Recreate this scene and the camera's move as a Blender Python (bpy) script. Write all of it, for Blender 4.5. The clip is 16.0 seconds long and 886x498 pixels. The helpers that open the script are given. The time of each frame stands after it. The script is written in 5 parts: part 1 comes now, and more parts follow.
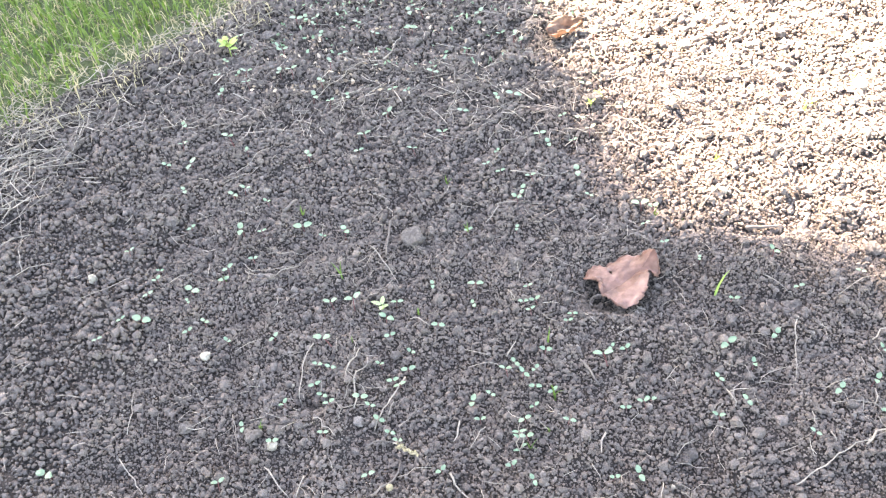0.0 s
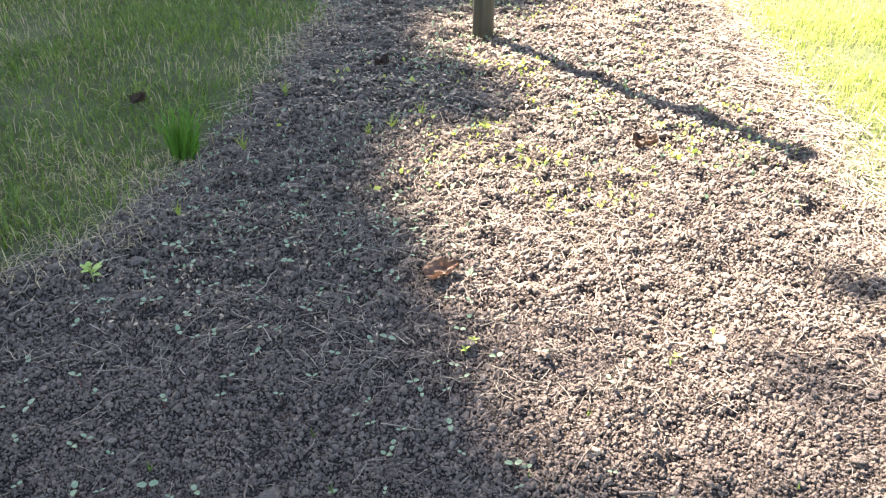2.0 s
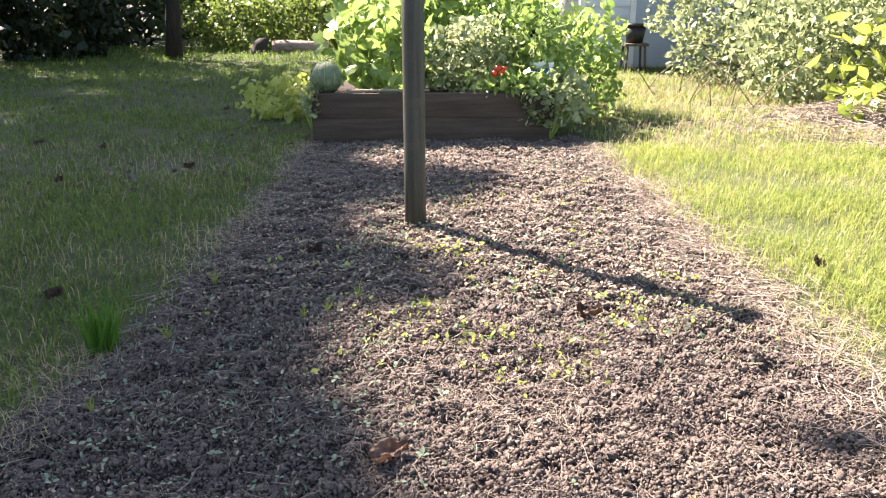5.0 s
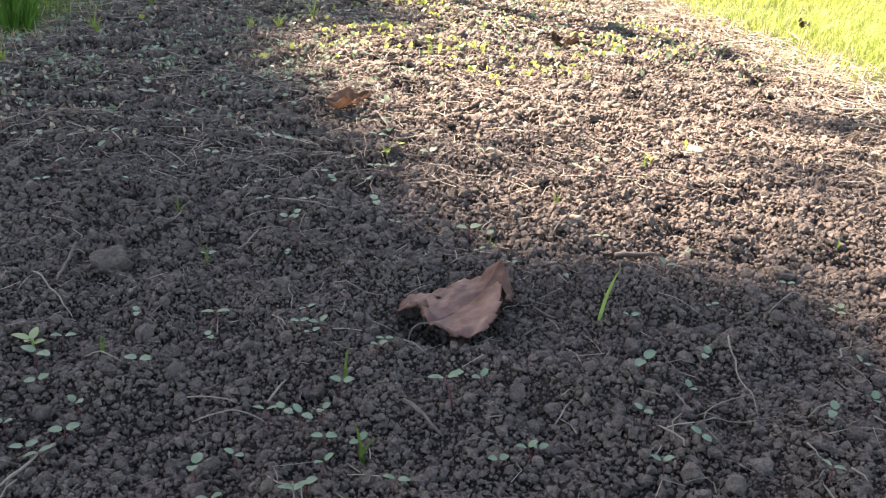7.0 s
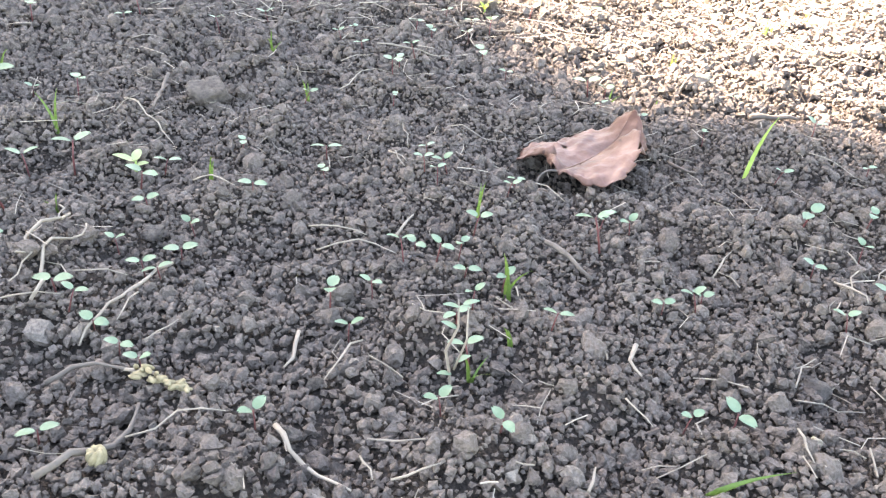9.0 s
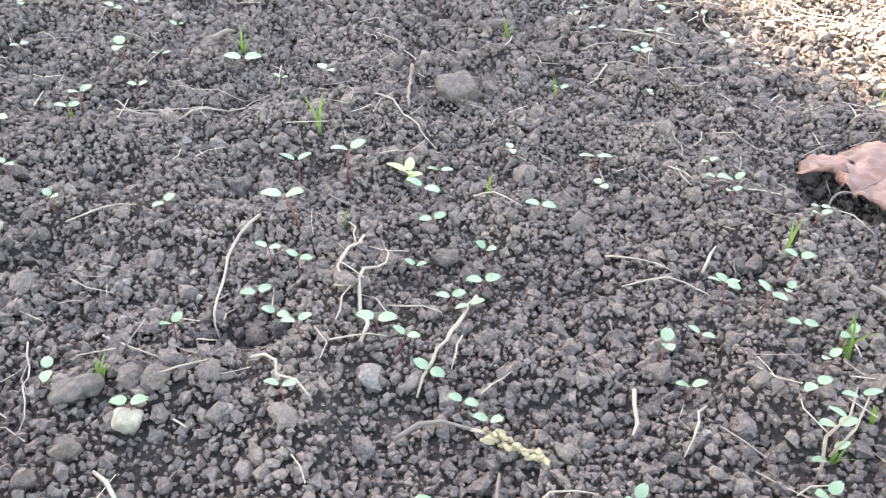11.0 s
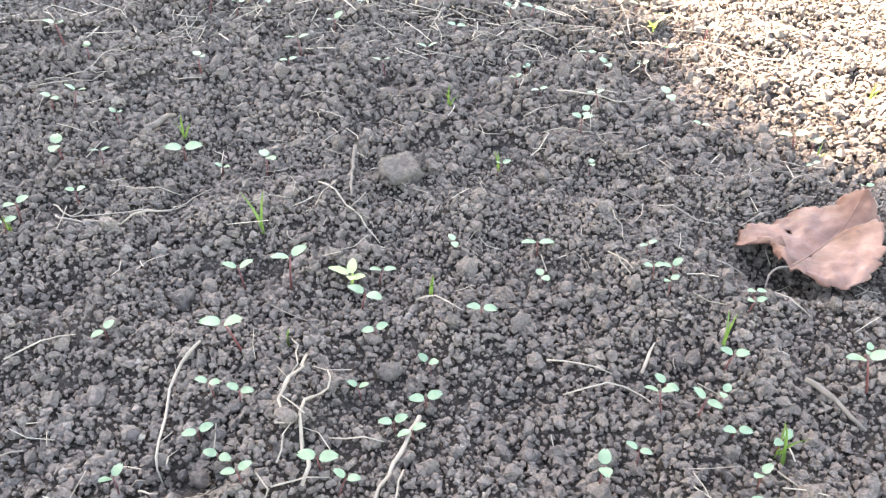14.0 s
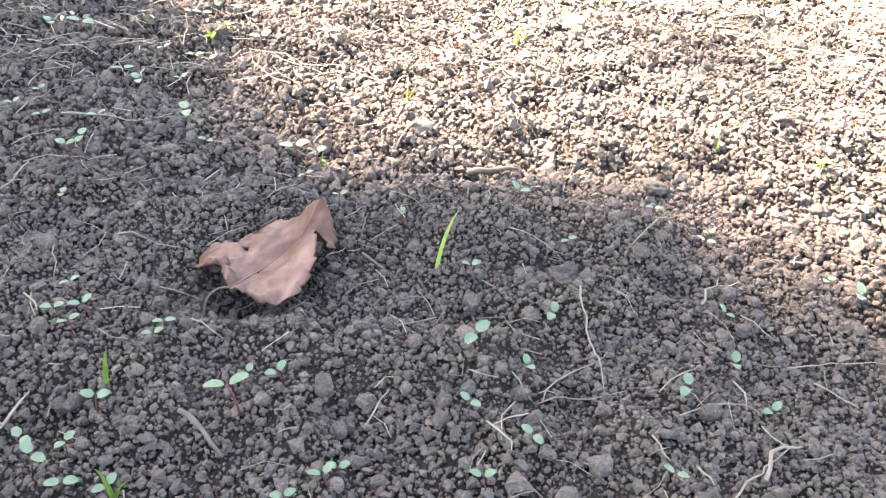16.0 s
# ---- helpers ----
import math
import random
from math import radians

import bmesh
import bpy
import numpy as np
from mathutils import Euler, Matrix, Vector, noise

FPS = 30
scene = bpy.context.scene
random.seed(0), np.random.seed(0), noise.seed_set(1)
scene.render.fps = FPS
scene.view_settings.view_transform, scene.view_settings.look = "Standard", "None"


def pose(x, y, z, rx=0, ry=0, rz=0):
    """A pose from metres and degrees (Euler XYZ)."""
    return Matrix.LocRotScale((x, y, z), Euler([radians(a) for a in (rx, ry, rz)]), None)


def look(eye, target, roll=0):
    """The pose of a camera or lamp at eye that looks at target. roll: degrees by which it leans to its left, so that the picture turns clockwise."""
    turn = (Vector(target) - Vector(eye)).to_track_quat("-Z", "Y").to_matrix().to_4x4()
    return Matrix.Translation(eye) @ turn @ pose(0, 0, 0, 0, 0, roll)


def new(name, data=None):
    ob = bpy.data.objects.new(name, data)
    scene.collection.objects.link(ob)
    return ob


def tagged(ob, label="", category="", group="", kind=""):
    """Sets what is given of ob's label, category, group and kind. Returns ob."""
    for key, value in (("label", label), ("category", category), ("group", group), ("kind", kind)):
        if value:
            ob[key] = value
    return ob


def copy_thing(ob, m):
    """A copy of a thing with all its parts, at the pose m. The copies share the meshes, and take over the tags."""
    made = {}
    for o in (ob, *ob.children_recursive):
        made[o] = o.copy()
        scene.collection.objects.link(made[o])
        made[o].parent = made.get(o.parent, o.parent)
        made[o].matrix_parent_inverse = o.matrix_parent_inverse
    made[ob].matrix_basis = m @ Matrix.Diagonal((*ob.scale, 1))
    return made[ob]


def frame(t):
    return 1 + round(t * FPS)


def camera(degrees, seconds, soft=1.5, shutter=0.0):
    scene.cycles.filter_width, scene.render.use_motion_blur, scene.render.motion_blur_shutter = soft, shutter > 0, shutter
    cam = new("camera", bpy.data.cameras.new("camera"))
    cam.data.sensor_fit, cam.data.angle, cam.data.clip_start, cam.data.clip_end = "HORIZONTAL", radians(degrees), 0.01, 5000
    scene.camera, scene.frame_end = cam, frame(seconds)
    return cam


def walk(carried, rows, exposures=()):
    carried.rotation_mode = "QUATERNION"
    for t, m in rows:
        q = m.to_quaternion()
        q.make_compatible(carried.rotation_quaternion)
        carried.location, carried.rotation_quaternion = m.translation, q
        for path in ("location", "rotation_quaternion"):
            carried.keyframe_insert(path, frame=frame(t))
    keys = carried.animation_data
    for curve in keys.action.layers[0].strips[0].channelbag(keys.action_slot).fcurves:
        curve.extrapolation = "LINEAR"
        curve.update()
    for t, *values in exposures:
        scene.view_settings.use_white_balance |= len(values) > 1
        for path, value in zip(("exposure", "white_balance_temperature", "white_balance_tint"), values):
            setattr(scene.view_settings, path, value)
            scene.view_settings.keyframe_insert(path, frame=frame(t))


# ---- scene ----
cam = camera(58.0, 16.0, 1.25)
PATH = [
    (0, (0.037, 0.074, 0.736), (-0.337, 1.433, -0.684), -8.3),
    (0.5, (0.034, 0.089, 0.74), (-0.262, 1.548, -0.595), -5.4),
    (1, (0.046, 0.115, 0.743), (-0.121, 1.641, -0.539), -1.9),
    (1.5, (0.044, 0.149, 0.761), (-0.086, 1.76, -0.417), -0.1),
    (2, (0.047, 0.154, 0.772), (-0.065, 1.846, -0.288), 0.6),
    (2.5, (0.061, 0.165, 0.779), (0.03, 1.9, -0.216), 1.8),
    (3, (0.073, 0.18, 0.791), (0.076, 1.944, -0.151), 1.4),
    (3.5, (0.069, 0.183, 0.798), (0.108, 1.984, -0.071), 1.8),
    (3.7, (0.069, 0.185, 0.802), (0.11, 2.005, -0.027), 1.6),
    (5.8, (0.005, 0.216, 0.526), (0.054, 2.14, -0.016), -0.7),
    (6, (0.006, 0.213, 0.488), (0.067, 2.121, -0.107), -0.3),
    (6.4, (0.006, 0.194, 0.424), (0.127, 2.086, -0.213), 2.6),
    (6.5, (0.008, 0.208, 0.382), (0.143, 2.097, -0.26), 1.9),
    (7, (0.002, 0.208, 0.294), (0.188, 2.017, -0.537), 4.1),
    (7.5, (-0.007, 0.212, 0.271), (0.148, 2.013, -0.584), 4.6),
    (8, (-0.027, 0.21, 0.257), (0.075, 1.984, -0.661), 3.9),
    (8.5, (-0.047, 0.223, 0.226), (0.064, 1.927, -0.816), 5.3),
    (9, (-0.054, 0.236, 0.224), (0.057, 1.945, -0.808), 5.7),
    (9.5, (-0.07, 0.251, 0.228), (0.011, 1.939, -0.842), 4.7),
    (10, (-0.103, 0.261, 0.228), (-0.148, 1.928, -0.876), 3.6),
    (10.2, (-0.114, 0.267, 0.23), (-0.185, 1.926, -0.885), 3.6),
    (12.5, (-0.217, 0.292, 0.266), (-0.399, 1.857, -0.965), 3.5),
    (13, (-0.211, 0.306, 0.281), (-0.384, 1.896, -0.92), 1.8),
    (13.5, (-0.185, 0.313, 0.285), (-0.31, 1.919, -0.899), 1.9),
    (14, (-0.148, 0.315, 0.292), (-0.211, 1.926, -0.891), 2.2),
    (14.5, (-0.083, 0.319, 0.303), (-0.044, 1.934, -0.875), 3.1),
    (15, (-0.006, 0.328, 0.303), (0.209, 1.924, -0.882), 4.4),
    (15.5, (0.057, 0.327, 0.308), (0.414, 1.894, -0.882), 6.0),
    (16, (0.082, 0.324, 0.316), (0.467, 1.894, -0.861), 5.9),
]
EXPOSURES = [(0.0, 5.40, 8350, 16), (0.5, 5.14, 8250, 16), (1.0, 4.68, 7800, 13), (1.5, 4.39, 7550, 11), (2.0, 3.8, 7400, 13), (2.5, 3.4, 7250, 16), (3.5, 3.08, 7250, 20), (6.0, 2.95, 7150, 19), (7.0, 3.28, 7850, 16), (7.5, 3.84, 7950, 15), (8.0, 4.2, 8500, 15), (8.5, 4.88, 8500, 15), (9.5, 5.22, 8500, 14), (10.5, 5.36, 8700, 14), (12.5, 5.42, 8900, 15), (14.5, 5.27, 8700, 14), (16.0, 4.80, 8200, 15)]
walk(cam, [(t, look(eye, target, roll)) for t, eye, target, roll in PATH], EXPOSURES)

# ---- light ----
SUN_DIR = Vector((-0.68 * 0.72, 0.73 * 0.72, 0.70)).normalized()
world = bpy.data.worlds.new("world")
scene.world = world
world.use_nodes = True
wn = world.node_tree
sky = wn.nodes.new("ShaderNodeTexSky")
sky.sky_type = "NISHITA"
sky.sun_disc = False
sky.sun_elevation = math.asin(SUN_DIR.z)
sky.sun_rotation = math.atan2(SUN_DIR.x, SUN_DIR.y) % (2 * math.pi)
wn.links.new(sky.outputs[0], wn.nodes["Background"].inputs[0])
wn.nodes["Background"].inputs[1].default_value = 0.060
sun_data = bpy.data.lights.new("sun", "SUN")
sun_data.energy = 5.3
sun_data.angle = radians(0.53)
sun_data.color = (1.0, 0.912, 0.855)
sun = new("sun", sun_data)
sun.matrix_world = look(SUN_DIR * 30, (0, 0, 0))

# ---- materials ----


def material(name, build):
    m = bpy.data.materials.new(name)
    m.use_nodes = True
    t = m.node_tree
    t.nodes.clear()
    out = t.nodes.new("ShaderNodeOutputMaterial")
    surf, bump = build(t)
    t.links.new(surf, out.inputs["Surface"])
    return m


def node(t, kind, ins=(), **props):
    n = t.nodes.new(kind)
    for k, v in props.items():
        setattr(n, k, v)
    for key, v in dict(ins).items():
        if isinstance(v, bpy.types.NodeSocket):
            t.links.new(v, n.inputs[key])
        else:
            n.inputs[key].default_value = v
    return n


def ramp(t, fac, stops):
    n = t.nodes.new("ShaderNodeValToRGB")
    t.links.new(fac, n.inputs[0])
    e = n.color_ramp.elements
    while len(e) < len(stops):
        e.new(0.5)
    for el, (p, c) in zip(e, stops):
        el.position = p
        el.color = (*c, 1)
    return n.outputs[0]


def coords(t):
    return node(t, "ShaderNodeTexCoord").outputs["Object"]


def noise_fac(t, scale, detail=4, rough=0.6, vec=None):
    return node(t, "ShaderNodeTexNoise", {"Vector": vec or coords(t), "Scale": scale, "Detail": detail, "Roughness": rough}).outputs[0]


def mixc(t, fac, a, b, blend="MIX"):
    n = t.nodes.new("ShaderNodeMix")
    n.data_type = "RGBA"
    n.blend_type = blend
    for i, v in ((0, fac), (6, a), (7, b)):
        if isinstance(v, bpy.types.NodeSocket):
            t.links.new(v, n.inputs[i])
        else:
            n.inputs[i].default_value = (*v, 1) if isinstance(v, tuple) else v
    return n.outputs[2]


def surface(t, colour, rough=0.9, bump=None, strength=0.3, dist=0.002, metal=0.0, spec=0.3):
    ins = {"Base Color": colour if isinstance(colour, bpy.types.NodeSocket) else (*colour, 1), "Roughness": rough, "Metallic": metal, "Specular IOR Level": spec}
    if bump is not None:
        ins["Normal"] = node(t, "ShaderNodeBump", {"Height": bump, "Strength": strength, "Distance": dist}).outputs[0]
    return node(t, "ShaderNodeBsdfPrincipled", ins).outputs[0]


def soil(island):
    """Dark earth; the crumbs on top (island) vary one by one, the earth between them is darkened to paint in gap shade.
    """
    def build(t):
        big = noise_fac(t, 5, 3)
        patch = noise_fac(t, 28, 4, 0.6)
        mid = noise_fac(t, 160, 4, 0.6)
        fine = noise_fac(t, 700, 4, 0.65)
        c = ramp(t, mid, [(0.3, (0.105, 0.085, 0.073)), (0.5, (0.185, 0.153, 0.132)), (0.72, (0.285, 0.240, 0.208))])
        if island:
            rnd = node(t, "ShaderNodeNewGeometry").outputs["Random Per Island"]
            c = mixc(t, 0.50, c, ramp(t, rnd, [(0.0, (0.060, 0.048, 0.042)), (0.25, (0.125, 0.103, 0.090)), (0.6, (0.205, 0.170, 0.147)), (0.85, (0.255, 0.205, 0.170)), (0.96, (0.34, 0.285, 0.24)), (1.0, (0.50, 0.44, 0.38))]))
        c = mixc(t, 0.35, c, ramp(t, patch, [(0.3, (0.085, 0.070, 0.063)), (0.5, (0.175, 0.146, 0.126)), (0.7, (0.270, 0.218, 0.172))]))
        c = mixc(t, 0.25, c, ramp(t, big, [(0.3, (0.100, 0.083, 0.074)), (0.7, (0.245, 0.208, 0.182))]))
        # lower factor for the bare earth: shade between the crumbs put into its colour
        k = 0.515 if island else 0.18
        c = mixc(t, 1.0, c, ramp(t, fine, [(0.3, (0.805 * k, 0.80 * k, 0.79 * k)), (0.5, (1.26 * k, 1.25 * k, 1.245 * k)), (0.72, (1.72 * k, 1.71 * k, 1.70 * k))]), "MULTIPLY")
        if not island:
            clods = node(t, "ShaderNodeTexVoronoi", {"Vector": coords(t), "Scale": 330, "Smoothness": 0.25}, feature="SMOOTH_F1").outputs["Distance"]
            fine = node(t, "ShaderNodeMath", {0: fine, 1: clods}, operation="SUBTRACT").outputs[0]
        knobs = noise_fac(t, 330, 5, 0.7)
        fine = node(t, "ShaderNodeMath", {0: knobs, 1: 0.9, 2: fine}, operation="MULTIPLY_ADD").outputs[0]
        return surface(t, c, 0.95, fine, 0.85, 0.0020, spec=0.12), None
    return build


def leafy(low, high, trans=0.45, rough=0.55, scale=40, vary=True):
    """Thin plant tissue: gloss on top of diffuse and transmitted light."""
    def build(t):
        c = ramp(t, noise_fac(t, scale, 3), [(0.3, low), (0.7, high)])
        if vary:
            rnd = node(t, "ShaderNodeNewGeometry").outputs["Random Per Island"]
            c = mixc(t, 0.5, c, ramp(t, rnd, [(0.0, low), (1.0, high)]))
        front = surface(t, c, rough, noise_fac(t, scale * 8, 2), 0.15, 0.001, spec=0.35)
        thin = node(t, "ShaderNodeBsdfTranslucent", {"Color": c}).outputs[0]
        return node(t, "ShaderNodeMixShader", {0: trans, 1: front, 2: thin}).outputs[0], None
    return build


def withered(t):
    """Dry leaf tissue: mottled red-brown, speckled dark, paler where it is thin."""
    c = ramp(t, noise_fac(t, 38, 4), [(0.3, (0.056, 0.024, 0.016)), (0.5, (0.128, 0.064, 0.046)), (0.7, (0.245, 0.140, 0.110))])
    c = mixc(t, 0.3, c, ramp(t, noise_fac(t, 220, 4), [(0.3, (0.046, 0.021, 0.015)), (0.7, (0.140, 0.079, 0.061))]))
    spots = ramp(t, noise_fac(t, 130, 2), [(0.70, (0, 0, 0)), (0.76, (1, 1, 1))])
    c = mixc(t, spots, c, (0.065, 0.035, 0.028))
    tip = node(t, "ShaderNodeVectorMath", {0: coords(t), 1: (0.057, 0.056, 0.026)}, operation="DISTANCE").outputs["Value"]
    brown = mixc(t, 0.5, ramp(t, tip, [(0.004, (1, 1, 1)), (0.030, (0, 0, 0))]), ramp(t, noise_fac(t, 70, 3), [(0.35, (0, 0, 0)), (0.65, (1, 1, 1))]), "MULTIPLY")
    c = mixc(t, brown, c, (0.095, 0.040, 0.024))
    veins = node(t, "ShaderNodeTexVoronoi", {"Vector": coords(t), "Scale": 210}, feature="DISTANCE_TO_EDGE").outputs["Distance"]
    front = surface(t, c, 0.5, veins, 0.35, 0.0012, spec=0.3)
    thin = node(t, "ShaderNodeBsdfTranslucent", {"Color": c}).outputs[0]
    return node(t, "ShaderNodeMixShader", {0: 0.12, 1: front, 2: thin}).outputs[0], None


def plain(low, high, scale=60, rough=0.8, metal=0.0, island=False, strength=0.3, dist=0.001):
    def build(t):
        f = noise_fac(t, scale, 5)
        c = ramp(t, f, [(0.3, low), (0.7, high)])
        if island:
            rnd = node(t, "ShaderNodeNewGeometry").outputs["Random Per Island"]
            c = mixc(t, 0.6, c, ramp(t, rnd, [(0.0, low), (1.0, high)]))
        return surface(t, c, rough, noise_fac(t, scale * 5, 4), strength, dist, metal), None
    return build


def lawn_earth(t):
    c = ramp(t, noise_fac(t, 4, 5), [(0.3, (0.024, 0.046, 0.010)), (0.55, (0.042, 0.056, 0.018)), (0.75, (0.080, 0.064, 0.040))])
    c = mixc(t, 0.5, c, ramp(t, noise_fac(t, 120, 4), [(0.3, (0.016, 0.028, 0.007)), (0.7, (0.075, 0.085, 0.032))]))
    return surface(t, c, 0.95, noise_fac(t, 150, 4), 0.8, 0.01), None


def streaked(low, high, axis_scale, rough, metal=0.0, rust=None):
    def build(t):
        v = node(t, "ShaderNodeMapping", {"Vector": coords(t), "Scale": axis_scale}).outputs[0]
        f = noise_fac(t, 1, 6, 0.65, v)
        c = ramp(t, f, [(0.3, low), (0.52, tuple((a + b) / 2 for a, b in zip(low, high))), (0.72, high)])
        if rust:
            c = mixc(t, ramp(t, noise_fac(t, 9, 5), [(0.55, (0, 0, 0)), (0.7, (1, 1, 1))]), c, rust)
        return surface(t, c, rough, f, 0.35, 0.002, metal), None
    return build


M = {
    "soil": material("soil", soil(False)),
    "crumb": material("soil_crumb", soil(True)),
    "earth": material("lawn_earth", lawn_earth),
    "straw": material("dry_straw", plain((0.115, 0.095, 0.075), (0.310, 0.265, 0.212), 90, 0.75, island=True)),
    "twig": material("weathered_twig", plain((0.060, 0.048, 0.040), (0.165, 0.138, 0.114), 120, 0.85, island=True)),
    "cotyledon": material("cotyledon", leafy((0.080, 0.142, 0.082), (0.215, 0.290, 0.190), 0.35, 0.42, 120)),
    "stem_red": material("red_stem", plain((0.07, 0.020, 0.022), (0.16, 0.055, 0.048), 200, 0.6)),
    "stem_green": material("green_stem", leafy((0.16, 0.26, 0.05), (0.32, 0.40, 0.12), 0.3)),
    # lawn grass, tree shade partly put into the darker colour
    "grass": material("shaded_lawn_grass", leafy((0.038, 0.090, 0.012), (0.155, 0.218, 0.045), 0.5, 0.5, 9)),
    # young yellow-green grass, full sun partly put into the brighter colour
    "grass_sun": material("young_grass_sunlit", leafy((0.12, 0.195, 0.03), (0.31, 0.34, 0.095), 0.5, 0.5, 5)),
    "grass_dry": material("dry_grass", leafy((0.20, 0.165, 0.09), (0.44, 0.375, 0.22), 0.35, 0.7, 8)),
    "tuft": material("rich_green_blade", leafy((0.028, 0.095, 0.010), (0.085, 0.20, 0.024), 0.45, 0.4, 12)),
    "yellow_weed": material("yellow_green_weed", leafy((0.20, 0.28, 0.045), (0.40, 0.43, 0.12), 0.4, 0.5, 50)),
    "dead_leaf": material("dead_leaf", withered),
    "sprout": material("grass_sprout", leafy((0.055, 0.115, 0.02), (0.16, 0.22, 0.055), 0.4, 0.45, 20)),
    "pale_weed": material("pale_weed", leafy((0.20, 0.27, 0.12), (0.36, 0.41, 0.22), 0.4, 0.5, 40)),
    "old_leaf": material("blackened_leaf", leafy((0.030, 0.020, 0.015), (0.085, 0.055, 0.038), 0.1, 0.6, 45, False)),
    "rust_leaf": material("rust_leaf", leafy((0.085, 0.048, 0.030), (0.27, 0.170, 0.115), 0.05, 0.55, 45, False)),
    "fern": material("fern_leaf", leafy((0.035, 0.075, 0.014), (0.20, 0.26, 0.06), 0.45, 0.4, 5)),
    "bright_leaf": material("bright_leaf", leafy((0.14, 0.22, 0.03), (0.42, 0.47, 0.10), 0.5, 0.35, 5)),
    # near-black leaf and bark: the wood's deep shade is put into these colours
    "evergreen": material("shade_dark_evergreen_leaf", leafy((0.005, 0.012, 0.004), (0.016, 0.032, 0.010), 0.15, 0.5, 3)),
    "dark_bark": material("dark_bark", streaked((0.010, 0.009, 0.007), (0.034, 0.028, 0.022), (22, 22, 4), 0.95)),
    "canopy": material("tree_leaf", leafy((0.018, 0.045, 0.009), (0.048, 0.095, 0.02), 0.2, 0.45, 3)),
    "shrub": material("shrub_leaf", leafy((0.055, 0.105, 0.030), (0.45, 0.49, 0.27), 0.4, 0.35, 7)),
    "veg": material("vegetable_leaf", leafy((0.090, 0.180, 0.038), (0.33, 0.43, 0.13), 0.42, 0.35, 6)),
    "bark": material("bark", streaked((0.045, 0.036, 0.028), (0.13, 0.105, 0.08), (22, 22, 4), 0.95)),
    "pole": material("galvanised_steel", streaked((0.018, 0.020, 0.015), (0.062, 0.062, 0.047), (70, 70, 3), 0.55, 0.0, (0.075, 0.055, 0.036))),
    "board": material("weathered_board", streaked((0.026, 0.020, 0.014), (0.072, 0.055, 0.040), (3, 40, 40), 0.85)),
    "leaf_rib": material("leaf_rib", plain((0.115, 0.062, 0.045), (0.18, 0.108, 0.080), 150, 0.7)),
    "chaff": material("dry_chaff", plain((0.085, 0.054, 0.038), (0.40, 0.315, 0.225), 70, 0.8, island=True)),
    "husk": material("dry_husk", plain((0.13, 0.105, 0.058), (0.27, 0.225, 0.135), 200, 0.75)),
    "melon": material("melon_rind", plain((0.055, 0.088, 0.045), (0.150, 0.195, 0.115), 45, 0.6, strength=0.5)),
    "tomato": material("tomato_skin", plain((0.42, 0.03, 0.015), (0.55, 0.07, 0.02), 20, 0.25)),
    "white_plastic": material("white_plastic", plain((0.66, 0.68, 0.68), (0.74, 0.75, 0.74), 12, 0.35)),
    "blue_plastic": material("blue_plastic", plain((0.05, 0.16, 0.36), (0.08, 0.22, 0.44), 12, 0.35)),
    "black_plastic": material("black_plastic", plain((0.012, 0.012, 0.013), (0.025, 0.025, 0.025), 30, 0.45)),
    "shed_paint": material("grey_white_paint", streaked((0.42, 0.45, 0.47), (0.58, 0.60, 0.61), (2, 2, 9), 0.7)),
    "shed_door": material("blue_grey_paint", streaked((0.26, 0.30, 0.35), (0.34, 0.38, 0.43), (3, 3, 1.5), 0.6)),
    "white_paint": material("white_paint", streaked((0.60, 0.62, 0.62), (0.74, 0.75, 0.74), (5, 5, 2), 0.65)),
    "log_bark": material("log_bark", streaked((0.10, 0.072, 0.056), (0.33, 0.26, 0.215), (9, 30, 30), 0.9)),
    "stone": material("pale_stone", plain((0.15, 0.128, 0.095), (0.31, 0.275, 0.215), 160, 0.9, strength=0.8, dist=0.002)),
    "clod": material("dry_clod", plain((0.085, 0.071, 0.061), (0.215, 0.180, 0.155), 260, 0.95, strength=1.0, dist=0.006)),
}

# ---- helpers for meshes ----
rng = np.random.default_rng(7)


def lattice(x, y, cell, seed):
    """Smooth value noise on numpy arrays, about -1 to 1."""
    x, y = np.asarray(x) / cell, np.asarray(y) / cell
    xi, yi = np.floor(x).astype(np.int64), np.floor(y).astype(np.int64)
    fx, fy = x - xi, y - yi
    fx, fy = fx * fx * (3 - 2 * fx), fy * fy * (3 - 2 * fy)

    def h(a, b):
        n = (a * 374761393 + b * 668265263 + seed * 974711) & 0x7FFFFFFF
        n = ((n ^ (n >> 13)) * 1274126177) & 0x7FFFFFFF
        return ((n ^ (n >> 16)) & 0xFFFF) / 32767.5 - 1

    return (h(xi, yi) * (1 - fx) + h(xi + 1, yi) * fx) * (1 - fy) + (h(xi, yi + 1) * (1 - fx) + h(xi + 1, yi + 1) * fx) * fy


BED_R, BED_FAR = 0.82, 4.15


def bed_edge(x, y):
    """Positive inside the bed, in metres from its wavering edge."""
    w = 0.05 * lattice(x, y, 0.35, 3) + 0.03 * lattice(x, y, 0.11, 4)
    left = np.interp(y, (0.5, 0.98, 1.09, 1.2, 1.4, 1.7, 2.0, 2.4, 3.2), (-1.22, -0.93, -0.86, -0.76, -0.66, -0.61, -0.57, -0.52, -0.53))
    return np.minimum(np.minimum(x - left, BED_R - x), BED_FAR + 0.1 - y) + w


